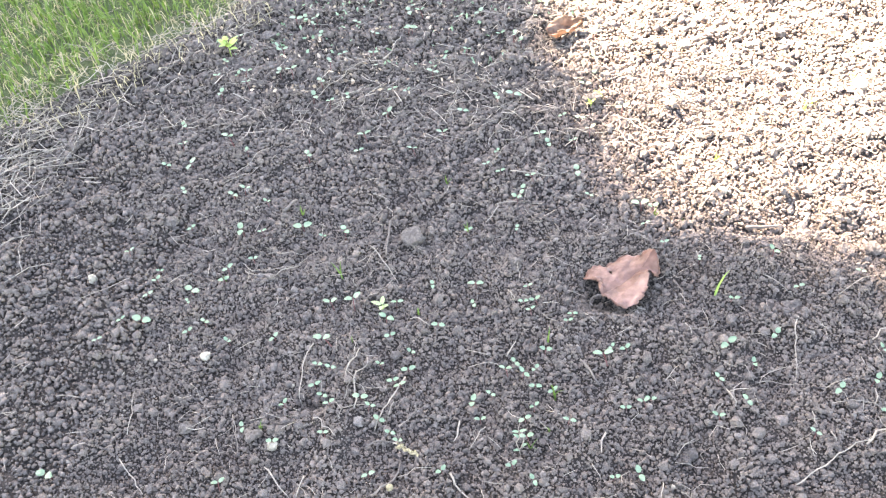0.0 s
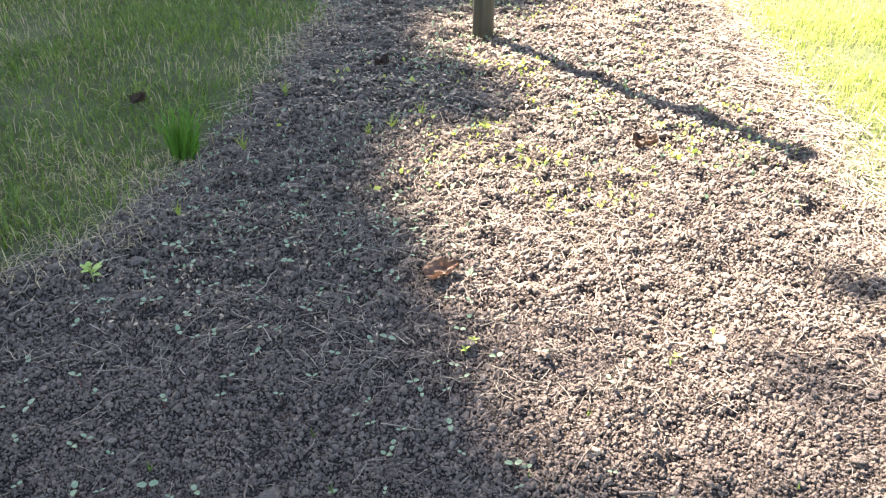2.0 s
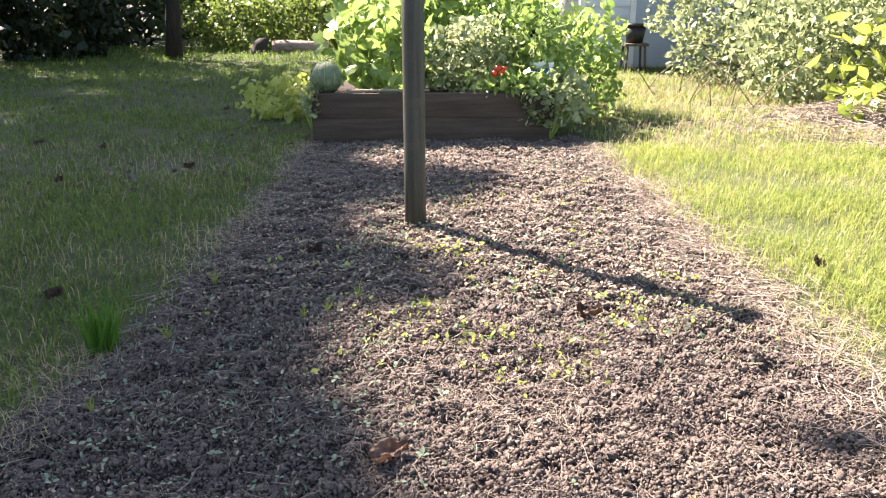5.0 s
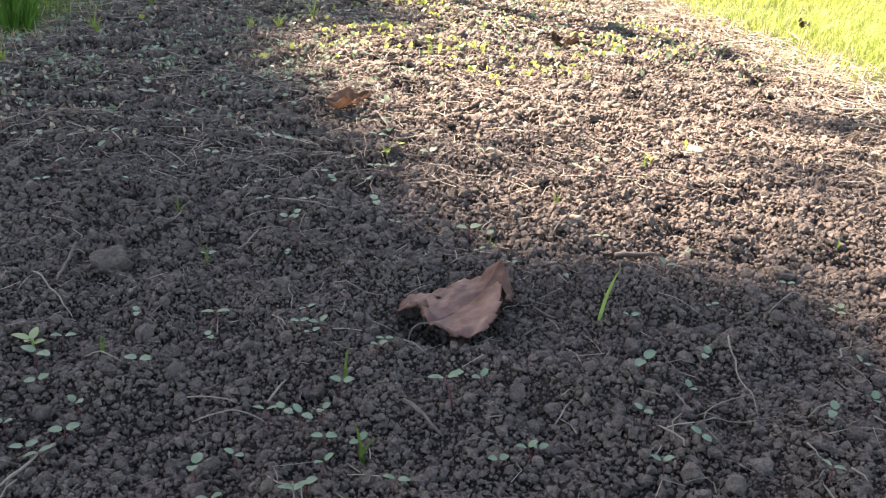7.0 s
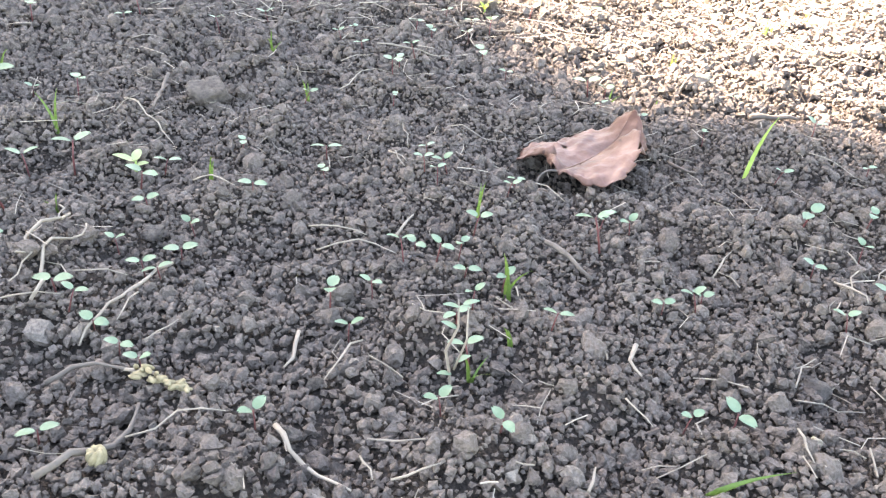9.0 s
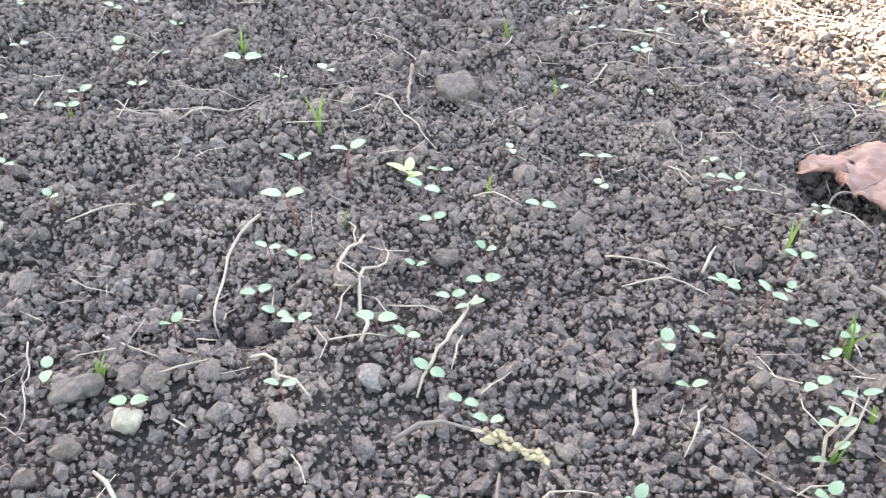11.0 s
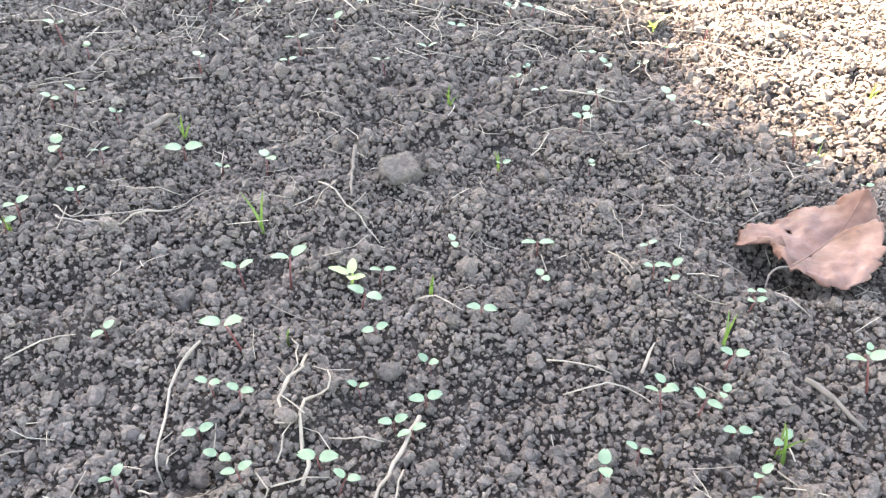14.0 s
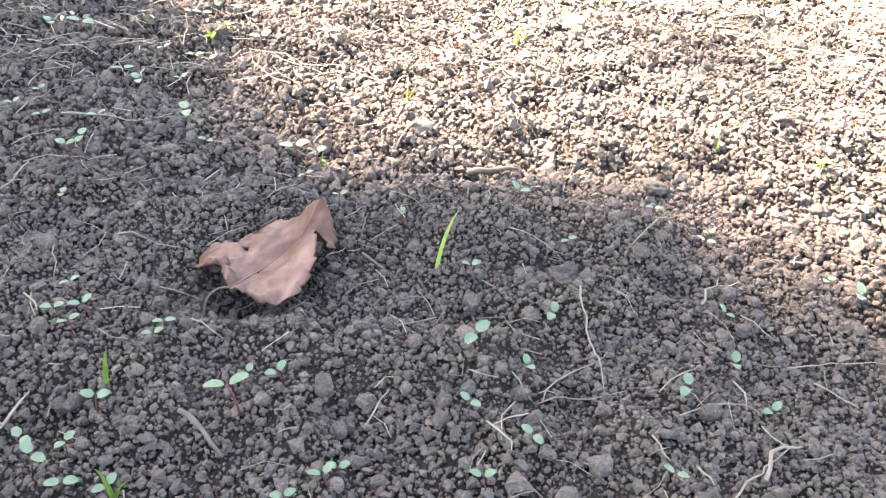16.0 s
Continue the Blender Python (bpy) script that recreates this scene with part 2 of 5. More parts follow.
def height(x, y):
    """The ground's height: crumbly in the bed, gently uneven outside."""
    inside = np.clip(bed_edge(x, y) / 0.08, 0, 1)
    rough = 0.005 * lattice(x, y, 0.11, 5) + 0.0085 * lattice(x, y, 0.038, 6) + 0.0045 * lattice(x, y, 0.016, 7)
    lawn = 0.012 + 0.012 * lattice(x, y, 0.6, 8) + 0.006 * lattice(x, y, 0.12, 9)
    rough = rough * (1 + 0.3 * np.clip((y - 1.1) / 0.6, 0, 1))
    hollow = np.exp(-((x - 0.062) ** 2 + (y - 0.730) ** 2) / 0.046 ** 2)
    return inside * (rough * (1 - 0.7 * hollow) - 0.021 * hollow - 0.013 * np.exp(-((x - 0.050) ** 2 + (y - 0.721) ** 2) / 0.026 ** 2)) + (1 - inside) * lawn


def ground_z(x, y):
    return float(height(np.array([x]), np.array([y]))[0])


def soup(name, verts, faces, mat, smooth=True):
    """One object from numpy arrays of vertices and equal-sided faces."""
    me = bpy.data.meshes.new(name)
    n, k = faces.shape
    me.vertices.add(len(verts))
    me.vertices.foreach_set("co", np.ascontiguousarray(verts, dtype=np.float32).ravel())
    me.loops.add(n * k)
    me.loops.foreach_set("vertex_index", np.ascontiguousarray(faces, dtype=np.int32).ravel())
    me.polygons.add(n)
    me.polygons.foreach_set("loop_start", np.arange(0, n * k, k, dtype=np.int32))
    me.polygons.foreach_set("use_smooth", np.full(n, smooth))
    me.update(calc_edges=True)
    me.materials.append(mat)
    return new(name, me)


def placed(base_v, base_f, places, sizes, jitter, spin=True):
    """The corners and faces of many turned, scaled and dented copies of one small shape."""
    n, k = len(places), len(base_v)
    q = rng.normal(size=(n, 4))
    if not spin:
        q[:, 1:3] *= 0.15
    q /= np.linalg.norm(q, axis=1)[:, None]
    w, x, y, z = q.T
    R = np.stack([1 - 2 * (y * y + z * z), 2 * (x * y - w * z), 2 * (x * z + w * y), 2 * (x * y + w * z), 1 - 2 * (x * x + z * z), 2 * (y * z - w * x),
                  2 * (x * z - w * y), 2 * (y * z + w * x), 1 - 2 * (x * x + y * y)], 1).reshape(n, 3, 3)
    v = base_v[None] * (1 + jitter * rng.normal(size=(n, k, 1))) * sizes[:, None, :]
    v = np.einsum("nij,nkj->nki", R, v) + places[:, None, :]
    f = base_f[None] + (np.arange(n) * k)[:, None, None]
    return v.reshape(-1, 3), f.reshape(-1, base_f.shape[1])


def scatter(base_v, base_f, places, sizes, jitter, name, mat, smooth=True, spin=True):
    """Many copies of one small shape in one mesh."""
    return soup(name, *placed(base_v, base_f, places, sizes, jitter, spin), mat, smooth)


def grain_shape(level, seed):
    """A small knobbly aggregate: a ball with broken-off sides."""
    pick = random.Random(seed)
    b = bmesh.new()
    bmesh.ops.create_icosphere(b, subdivisions=level, radius=1)
    cuts = [(Vector((pick.gauss(0, 1), pick.gauss(0, 1), pick.gauss(0, 1))).normalized(), pick.uniform(0.55, 0.85)) for k in range(7)]
    for v in b.verts:
        v.co *= min([1.0] + [d / v.co.dot(q) for q, d in cuts if v.co.dot(q) > d])
        v.co *= 1 + 0.30 * noise.noise(v.co * 2.3 + Vector((seed * 7.1, 0, 0)))
    v = np.array([p.co[:] for p in b.verts])
    f = np.array([[p.index for p in fc.verts] for fc in b.faces])
    b.free()
    return v, f


OCTA = (np.array([(1, 0, 0), (-1, 0, 0), (0, 1, 0), (0, -1, 0), (0, 0, 1), (0, 0, -1)], float),
        np.array([(0, 2, 4), (2, 1, 4), (1, 3, 4), (3, 0, 4), (2, 0, 5), (1, 2, 5), (3, 1, 5), (0, 3, 5)]))


def thing(name, label, category, group="", m=None):
    ob = new(name)
    ob.empty_display_size = 0.02
    if m is not None:
        ob.matrix_world = m
    return tagged(ob, label, category, group)


def part(name, bm, mat, parent=None, label="", smooth=True):
    me = bpy.data.meshes.new(name)
    bmesh.ops.recalc_face_normals(bm, faces=bm.faces)
    for f in bm.faces:
        f.smooth = smooth
    bm.to_mesh(me)
    bm.free()
    me.materials.append(mat)
    ob = new(name, me)
    if parent is not None:
        ob.parent = parent
    return tagged(ob, label)


def tube(bm, pts, radii, sides=6, cap=True):
    """A tapering tube along points, added to bm."""
    pts = [Vector(p) for p in pts]
    rings = []
    for i, p in enumerate(pts):
        d = (pts[min(i + 1, len(pts) - 1)] - pts[max(i - 1, 0)]).normalized()
        a = d.orthogonal().normalized() if abs(d.z) > 0.9 else d.cross(Vector((0, 0, 1))).normalized()
        b = d.cross(a)
        r = radii[i] if hasattr(radii, "__len__") else radii
        rings.append([bm.verts.new(p + r * (math.cos(2 * math.pi * s / sides) * a + math.sin(2 * math.pi * s / sides) * b)) for s in range(sides)])
    for r0, r1 in zip(rings, rings[1:]):
        for s in range(sides):
            bm.faces.new((r0[s], r0[(s + 1) % sides], r1[(s + 1) % sides], r1[s]))
    if cap:
        bm.faces.new(rings[0][::-1])
        bm.faces.new(rings[-1])
    return bm


def box(bm, x0, x1, y0, y1, z0, z1, bevel=0.004):
    r = bmesh.ops.create_cube(bm, size=1, matrix=Matrix.Translation(((x0 + x1) / 2, (y0 + y1) / 2, (z0 + z1) / 2)) @ Matrix.Diagonal((x1 - x0, y1 - y0, z1 - z0, 1)))
    if bevel:
        edges = {e for v in r["verts"] for e in v.link_edges}
        bmesh.ops.bevel(bm, geom=list(edges), offset=bevel, segments=2, affect="EDGES", profile=0.6)
    return bm


# ---- ground ----
gx = np.r_[-1.9 - np.geomspace(0.15, 900, 26)[::-1], np.arange(-1.9, -0.9, 0.05), np.arange(-0.9, 0.95, 0.014), np.arange(0.95, 2.3, 0.05), 2.3 + np.geomspace(0.15, 900, 26)]
gy = np.r_[-1.2 - np.geomspace(0.15, 900, 26)[::-1], np.arange(-1.2, 0.38, 0.04), np.arange(0.38, 1.6, 0.014), np.arange(1.6, 4.8, 0.02), 4.8 + np.geomspace(0.15, 900, 26)]
GX, GY = np.meshgrid(gx, gy)
GZ = height(GX, GY)
loose = np.clip(bed_edge(GX, GY) / 0.05, 0, 1)
GZ = GZ - 0.0026 * loose
far_out = np.clip((np.hypot(GX, GY - 3) - 9) / 30, 0, 1)
GZ = GZ * (1 - far_out)
ny, nx = GX.shape
idx = np.arange(nx * ny).reshape(ny, nx)
quads = np.stack([idx[:-1, :-1], idx[:-1, 1:], idx[1:, 1:], idx[1:, :-1]], -1).reshape(-1, 4)
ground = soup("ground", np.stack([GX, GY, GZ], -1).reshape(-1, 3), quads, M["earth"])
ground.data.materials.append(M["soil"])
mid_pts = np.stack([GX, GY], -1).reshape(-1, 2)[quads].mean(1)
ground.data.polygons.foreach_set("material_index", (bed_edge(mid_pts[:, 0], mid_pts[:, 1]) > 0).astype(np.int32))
tagged(ground, "bare crumbly soil bed between strips of lawn", "ground", kind="structure")

# ---- soil crumbs ----
LUMPS = [grain_shape(2, k) for k in range(6)]
CRUMBS = [grain_shape(1, k + 20) for k in range(6)]


def heap(name, x, y, r, lift, shapes, label, jitter):
    """Grains of the given radii at the given places, in one mesh."""
    s = r[:, None] * rng.uniform(0.74, 1.30, (len(x), 3))
    places = np.stack([x, y, height(x, y) + lift], 1)
    kind = rng.integers(0, len(shapes), len(x))
    vs, fs, base = [], [], 0
    for k, shape in enumerate(shapes):
        v, f = placed(*shape, places[kind == k], s[kind == k], jitter)
        vs.append(v)
        fs.append(f + base)
        base += len(v)
    return tagged(soup(name, np.concatenate(vs), np.concatenate(fs), M["crumb"], shapes == [OCTA]), label, "soil", kind="stuff")


def packed(name, x0, x1, y0, y1, gap, shapes, label, ragged=0.05, jitter=0.14, rough=0.36):
    """Crumbs lying side by side over a stretch of the bed, with ragged borders to the next stretch."""
    nx, ny = int((x1 - x0) / gap), int((y1 - y0) / (gap * 0.87))
    a, b = np.meshgrid(np.arange(nx), np.arange(ny))
    a, b = a.ravel(), b.ravel()
    x = x0 + gap * (a + 0.5 * (b % 2) + rng.uniform(-0.42, 0.42, len(a)))
    y = y0 + gap * (0.87 * b + rng.uniform(-0.42, 0.42, len(a)))
    wave = ragged * lattice(x, y, 0.06, 13)
    keep = (bed_edge(x, y) > -0.02 * rng.random(len(x))) & (x > x0 + ragged + wave) & (x < x1 - ragged + wave) & (y > y0 + ragged + wave) & (y < y1 - ragged + wave)
    x, y = x[keep], y[keep]
    r = gap * np.clip(0.50 * np.exp(0.42 * rng.normal(size=len(x))) + 0.06 * lattice(x, y, 0.05, 11), 0.22, 1.35)
    return heap(name, x, y, r, 0.10 * r + rough * gap * rng.uniform(-1, 1, len(x)), shapes, label, jitter)


def loose_lumps(x0, x1, y0, y1, count, small, large, shapes, label, skew):
    """Bigger lumps strewn over the crumbs, mostly small ones."""
    x, y = rng.uniform(x0, x1, count), rng.uniform(y0, y1, count)
    keep = bed_edge(x, y) > 0
    x, y = x[keep], y[keep]
    r = small * (large / small) ** (rng.random(len(x)) ** skew)
    return heap("soil_lumps", x, y, r, 0.30 * r + 0.0008, shapes, label, 0.08)


FINE = "fine dark grey-brown soil crumbs on the bed"
LOOSE = "loose grey-brown soil crumbs on the bed"
packed("soil_crumbs", -0.54, 0.46, 0.34, 0.86, 0.0030, CRUMBS + [OCTA] * 6, FINE, 0.03, 0.17)
packed("soil_crumbs", -0.66, 0.78, 0.79, 1.24, 0.0043, CRUMBS + [OCTA] * 6, LOOSE, 0.03, 0.17)
packed("soil_crumbs", -0.82, 1.00, 1.17, 1.92, 0.0056, [OCTA], LOOSE, 0.03, 0.26, 0.16)
packed("soil_crumbs", -0.75, 1.00, 1.84, 2.92, 0.0073, [OCTA], "dry soil crumbs on the bed", 0.04, 0.28, 0.16)
packed("soil_crumbs", -0.75, 1.00, 2.84, 4.30, 0.0100, [OCTA], "coarse dry soil crumbs on the bed", 0.04, 0.28, 0.16)
packed("soil_crumbs", -1.20, -0.48, 0.32, 0.86, 0.0054, [OCTA], LOOSE, 0.03, 0.26, 0.16)
packed("soil_crumbs", -1.20, -0.60, 0.79, 1.24, 0.0056, [OCTA], LOOSE, 0.03, 0.26, 0.16)
packed("soil_crumbs", 0.40, 0.80, 0.48, 0.86, 0.0046, CRUMBS, LOOSE, 0.03)
packed("soil_crumbs", 0.40, 1.00, 0.30, 0.55, 0.0056, [OCTA], LOOSE, 0.03, 0.26, 0.16)
packed("soil_crumbs", 0.74, 1.00, 0.48, 0.86, 0.0056, [OCTA], LOOSE, 0.03, 0.26, 0.16)
packed("soil_crumbs", 0.72, 1.00, 0.79, 1.24, 0.0058, [OCTA], LOOSE, 0.03, 0.26, 0.16)
packed("soil_crumbs", -0.90, 1.00, -0.4, 0.40, 0.0110, [OCTA], "loose dark soil crumbs on the bed", 0.03, 0.26, 0.16)
loose_lumps(-0.52, 0.50, 0.36, 0.95, 1700, 0.0024, 0.0060, LUMPS, "soft knobbly aggregates of grey-brown soil", 2.2)
loose_lumps(-0.75, 0.90, 0.95, 1.70, 1500, 0.0035, 0.0080, CRUMBS, "soft knobbly aggregates of grey-brown soil", 2.2)
loose_lumps(-0.60, 0.90, 1.70, 4.15, 1600, 0.0055, 0.0110, CRUMBS, "coarse lumps of dry soil on the bed", 2.0)


# ---- grass ----
def blades(name, xs, ys, high, wide, lean, mat, label):
    """Grass blades as bent, tapering strips in one mesh."""
    n = len(xs)
    a = rng.uniform(0, 2 * np.pi, n)
    h = high * rng.uniform(0.45, 1.15, n)
    b = lean * h * rng.uniform(0.2, 1.3, n)
    w = wide * rng.uniform(0.6, 1.3, n)
    side = np.stack([-np.sin(a), np.cos(a), 0 * a], 1) * w[:, None] / 2
    out = np.stack([np.cos(a), np.sin(a), 0 * a], 1)
    root = np.stack([xs, ys, height(xs, ys) - 0.003], 1)
    up = np.array([0, 0, 1.0])
    mid = root + out * (0.3 * b)[:, None] + up * (0.6 * h)[:, None]
    tip = root + out * b[:, None] + up * (h * np.sqrt(np.clip(1 - 0.5 * (b / h) ** 2, 0.15, 1)))[:, None]
    v = np.stack([root - side, root + side, mid + side * 0.8, mid - side * 0.8, tip], 1).reshape(-1, 3)
    k = (np.arange(n) * 5)[:, None, None]
    f = (np.array([[0, 1, 2], [0, 2, 3], [3, 2, 4]])[None] + k).reshape(-1, 3)
    return tagged(soup(name, v, f, mat, False), label, "grass", kind="stuff")


def lawn_points(x0, x1, y0, y1, per_m2, margin, seed):
    n = int((x1 - x0) * (y1 - y0) * per_m2)
    x, y = rng.uniform(x0, x1, n), rng.uniform(y0, y1, n)
    e = -bed_edge(x, y)
    keep = (e > margin * rng.random(n) - 0.05 * rng.random(n) ** 3) & (rng.random(n) < 0.62 + 0.6 * lattice(x, y, 0.28, seed))
    return x[keep], y[keep]


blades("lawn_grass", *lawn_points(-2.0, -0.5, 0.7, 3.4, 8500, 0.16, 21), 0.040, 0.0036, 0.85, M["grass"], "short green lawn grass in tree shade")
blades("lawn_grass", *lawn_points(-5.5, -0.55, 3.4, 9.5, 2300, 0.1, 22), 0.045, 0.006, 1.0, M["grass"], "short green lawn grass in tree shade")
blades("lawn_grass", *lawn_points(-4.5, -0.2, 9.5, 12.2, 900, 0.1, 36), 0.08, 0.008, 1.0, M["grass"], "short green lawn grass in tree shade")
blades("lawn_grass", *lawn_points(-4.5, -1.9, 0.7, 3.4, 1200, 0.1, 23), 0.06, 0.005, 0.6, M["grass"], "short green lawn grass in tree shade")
blades("young_grass_sunlit", *lawn_points(0.72, 2.1, 1.1, 3.9, 15000, 0.20, 24), 0.055, 0.0022, 0.9, M["grass_sun"], "bright yellow-green grass in full sun")
blades("young_grass_sunlit", *lawn_points(0.72, 4.0, 3.9, 8.5, 1900, 0.12, 25), 0.06, 0.0040, 0.9, M["grass_sun"], "bright yellow-green grass in full sun")
blades("dry_grass", *lawn_points(0.70, 1.9, 0.7, 4.1, 1600, -0.05, 26), 0.05, 0.0022, 1.25, M["grass_dry"], "dry straw-coloured grass along the bed")
blades("dry_grass", *lawn_points(-1.7, -0.5, 0.6, 1.7, 6500, -0.09, 27), 0.034, 0.0018, 1.25, M["grass_dry"], "dry straw-coloured grass along the bed")
blades("dry_grass", *lawn_points(-2.2, -0.45, 1.5, 4.1, 1700, -0.05, 28), 0.05, 0.0022, 1.25, M["grass_dry"], "dry straw-coloured grass along the bed")
blades("dry_grass", *lawn_points(0.95, 3.2, 3.6, 7.2, 900, 0.1, 29), 0.09, 0.004, 1.2, M["grass_dry"], "long dry grass between the bed and the thicket")

x, y = lawn_points(-3.6, -0.6, 2.9, 8.0, 200, 0.15, 34)
keep = lattice(x, y, 0.7, 35) > rng.uniform(-0.9, 0.7, len(x))
x, y = x[keep], y[keep]
LITTER_AT = np.stack([x, y, height(x, y) + 0.018 + 0.012 * rng.random(len(x))], 1)

# ---- shade trees ----
LIT = [(-0.9, 9.0), (-0.75, 5.2), (-0.60, 4.7), (-0.16, 4.3), (-0.33, 3.9), (-0.36, 3.58), (-0.12, 3.44), (0.24, 3.35), (0.22, 3.07), (-0.30, 2.98), (-0.35, 2.70), (-0.24, 2.47), (-0.06, 2.34), (0.04, 2.19), (0.02, 2.10),
       (-0.17, 1.97), (-0.225, 1.80), (-0.225, 1.63), (-0.205, 1.47), (-0.14, 1.34), (-0.10, 1.21), (-0.065, 1.10), (-0.04, 0.98), (0.02, 0.865), (0.10, 0.80), (0.20, 0.765), (0.28, 0.73), (0.36, 0.69), (0.47, 0.625), (0.64, 0.53), (0.95, 0.38),
       (1.7, 0.2), (5.5, -0.6), (5.5, 9.0)]


def in_polygon(x, y, poly):
    inside = np.zeros(len(x), bool)
    for (xa, ya), (xb, yb) in zip(poly, poly[1:] + poly[:1]):
        cross = (ya > y) != (yb > y)
        inside ^= cross & (x < (xb - xa) * (y - ya) / ((yb - ya) or 1e-9) + xa)
    return inside


LEAF_V = np.array([(0, -1, 0), (0.55, -0.25, 0.08), (0.42, 0.45, 0.05), (0, 1, -0.1), (-0.42, 0.45, 0.05), (-0.55, -0.25, 0.08)], float)
LEAF_F = np.array([(0, 1, 5), (1, 2, 5), (2, 4, 5), (2, 3, 4)])


def leaf_cloud(name, places, size, mat, spread=0.35, spin=True):
    s = size * rng.uniform(1 - spread, 1 + spread, len(places))[:, None] * np.ones((1, 3))
    return scatter(LEAF_V, LEAF_F, places, s, 0.12, name, mat, False, spin)


tagged(leaf_cloud("lawn_litter", LITTER_AT, 0.012, M["twig"], 0.6), "dry brown leaf litter strewn over the shaded lawn", "litter", kind="stuff")


def shade_tree(x, y, tall, girth, leaves, label, limbs=7, bark="bark", leaf="canopy", size=0.085):
    """A trunk with limbs, reaching up to a crown of single leaves."""
    t = thing("tree", label, "tree", "shade trees", Matrix.Translation((x, y, 0)))
    b = bmesh.new()
    wob = [Vector((0.1 * rng.normal() * k, 0.1 * rng.normal() * k, tall * k / 5)) for k in range(6)]
    wob[0] = Vector((0, 0, -0.1))
    tube(b, wob, [girth * (1.35 if k == 0 else 1 - 0.16 * k) for k in range(6)], 12)
    part("trunk", b, M[bark], t)
    centre = Vector(leaves.mean(0)) - Vector((x, y, 0))
    for k in range(limbs):
        b = bmesh.new()
        goal = Vector(leaves[rng.integers(len(leaves))]) - Vector((x, y, 0))
        base = wob[3].lerp(wob[5], rng.random() * 0.8)
        tube(b, [base, base.lerp(goal, 0.4) + Vector((0, 0, 0.35)), goal], [girth * 0.42, girth * 0.25, girth * 0.07], 7)
        part("limb", b, M[bark], t)
    crown = leaf_cloud("crown", leaves - np.array([x, y, 0]), size, M[leaf])
    crown.parent = t
    return t


def canopy_leaves(x0, x1, y0, y1, count, low, high, open_part):
    """Leaves between the sun and the shaded stretch of the ground."""
    px, py = rng.uniform(x0, x1, count), rng.uniform(y0, y1, count)
    keep = ~in_polygon(px + rng.normal(0, 0.075, count), py + rng.normal(0, 0.075, count), LIT) & (lattice(px, py, 0.5, 31) > open_part)
    px, py = px[keep], py[keep]
    h = rng.uniform(low, high, len(px))
    k = h / SUN_DIR.z
    return np.stack([px + SUN_DIR.x * k, py + SUN_DIR.y * k, h], 1)


oak = shade_tree(-8.6, 10.2, 10.6, 0.20, canopy_leaves(-2.2, 0.6, 0.4, 7.4, 32000, 10.8, 12.6, -2), "broadleaf tree with a dense dark green crown", 9, size=0.074)
thin = np.stack([rng.uniform(-0.05, 0.85, 20), rng.uniform(0.78, 1.15, 20), rng.uniform(10.8, 12.6, 20)], 1)
thin[:, :2] += np.array(SUN_DIR[:2]) * (thin[:, 2:] / SUN_DIR.z)
shade_tree(-7.0, 1.7, 10.8, 0.20, np.concatenate([thin, canopy_leaves(-2.2, 3.0, -2.6, 0.9, 22000, 10.8, 12.6, -2)]), "broadleaf tree with a dense dark green crown", 9, size=0.074)
shade_tree(-11.6, 10.6, 11.0, 0.24, canopy_leaves(-7.0, -2.2, -0.5, 7.5, 17000, 10.8, 12.8, -0.8), "broadleaf tree shading the lawn", 9)

# an unseen spray of small leaves on a long branch, added to cast the dark patch on the bed's edge
hs = rng.uniform(6.4, 6.8, 420)
spray = np.stack([0.76 + rng.uniform(-0.13, 0.13, 420) + SUN_DIR.x * hs / SUN_DIR.z, 1.32 + rng.normal(0, 0.018, 420) + SUN_DIR.y * hs / SUN_DIR.z, hs], 1) - np.array([-8.6, 10.2, 0])
leaf_cloud("shadow_caster_leaves", spray, 0.022, M["canopy"]).parent = oak
b = bmesh.new()
tube(b, [(0.2, 0.1, 9.0), Vector(spray.mean(0)).lerp(Vector((0.2, 0.1, 9.0)), 0.5) + Vector((0, 0, 0.3)), Vector(spray.mean(0))], [0.022, 0.014, 0.005], 6)
part("limb", b, M["bark"], oak)

# ---- pole ----
pole = thing("pole", "weathered grey-green steel pole standing in the bed", "pole", "", Matrix.Translation((0.0, 2.65, 0)))
b = bmesh.new()
tube(b, [(0, 0, -0.15), (0, 0, 0.2), (0, 0, 0.6), (0, 0, 1.06)], 0.0335, 28)
part("shaft", b, M["pole"], pole)
b = bmesh.new()
tube(b, [(0, 0, 1.05), (0, 0, 1.075), (0, 0, 1.085)], [0.036, 0.036, 0.026], 28)
part("cap", b, M["pole"], pole)

# ---- planter ----
planter = thing("raised_planter", "weathered wooden plank planter overgrown with vegetables", "planter", "", Matrix.Translation((0.08, 4.18, 0)))
for k in range(2):
    b = bmesh.new()
    box(b, -0.6, 0.6, 0, 0.04, 0.002 + 0.1205 * k, 0.1215 + 0.1205 * k, 0.0025)
    part("plank", b, M["board"], planter)
    for sx in (-0.6, 0.56):
        b = bmesh.new()
        box(b, sx, sx + 0.04, 0.042, 2.3, 0.002 + 0.1205 * k, 0.1215 + 0.1205 * k)
        part("plank", b, M["board"], planter)
b = bmesh.new()
box(b, -0.555, 0.555, 0.045, 2.3, 0.0, 0.20, 0)
part("soil_fill", b, M["soil"], planter)

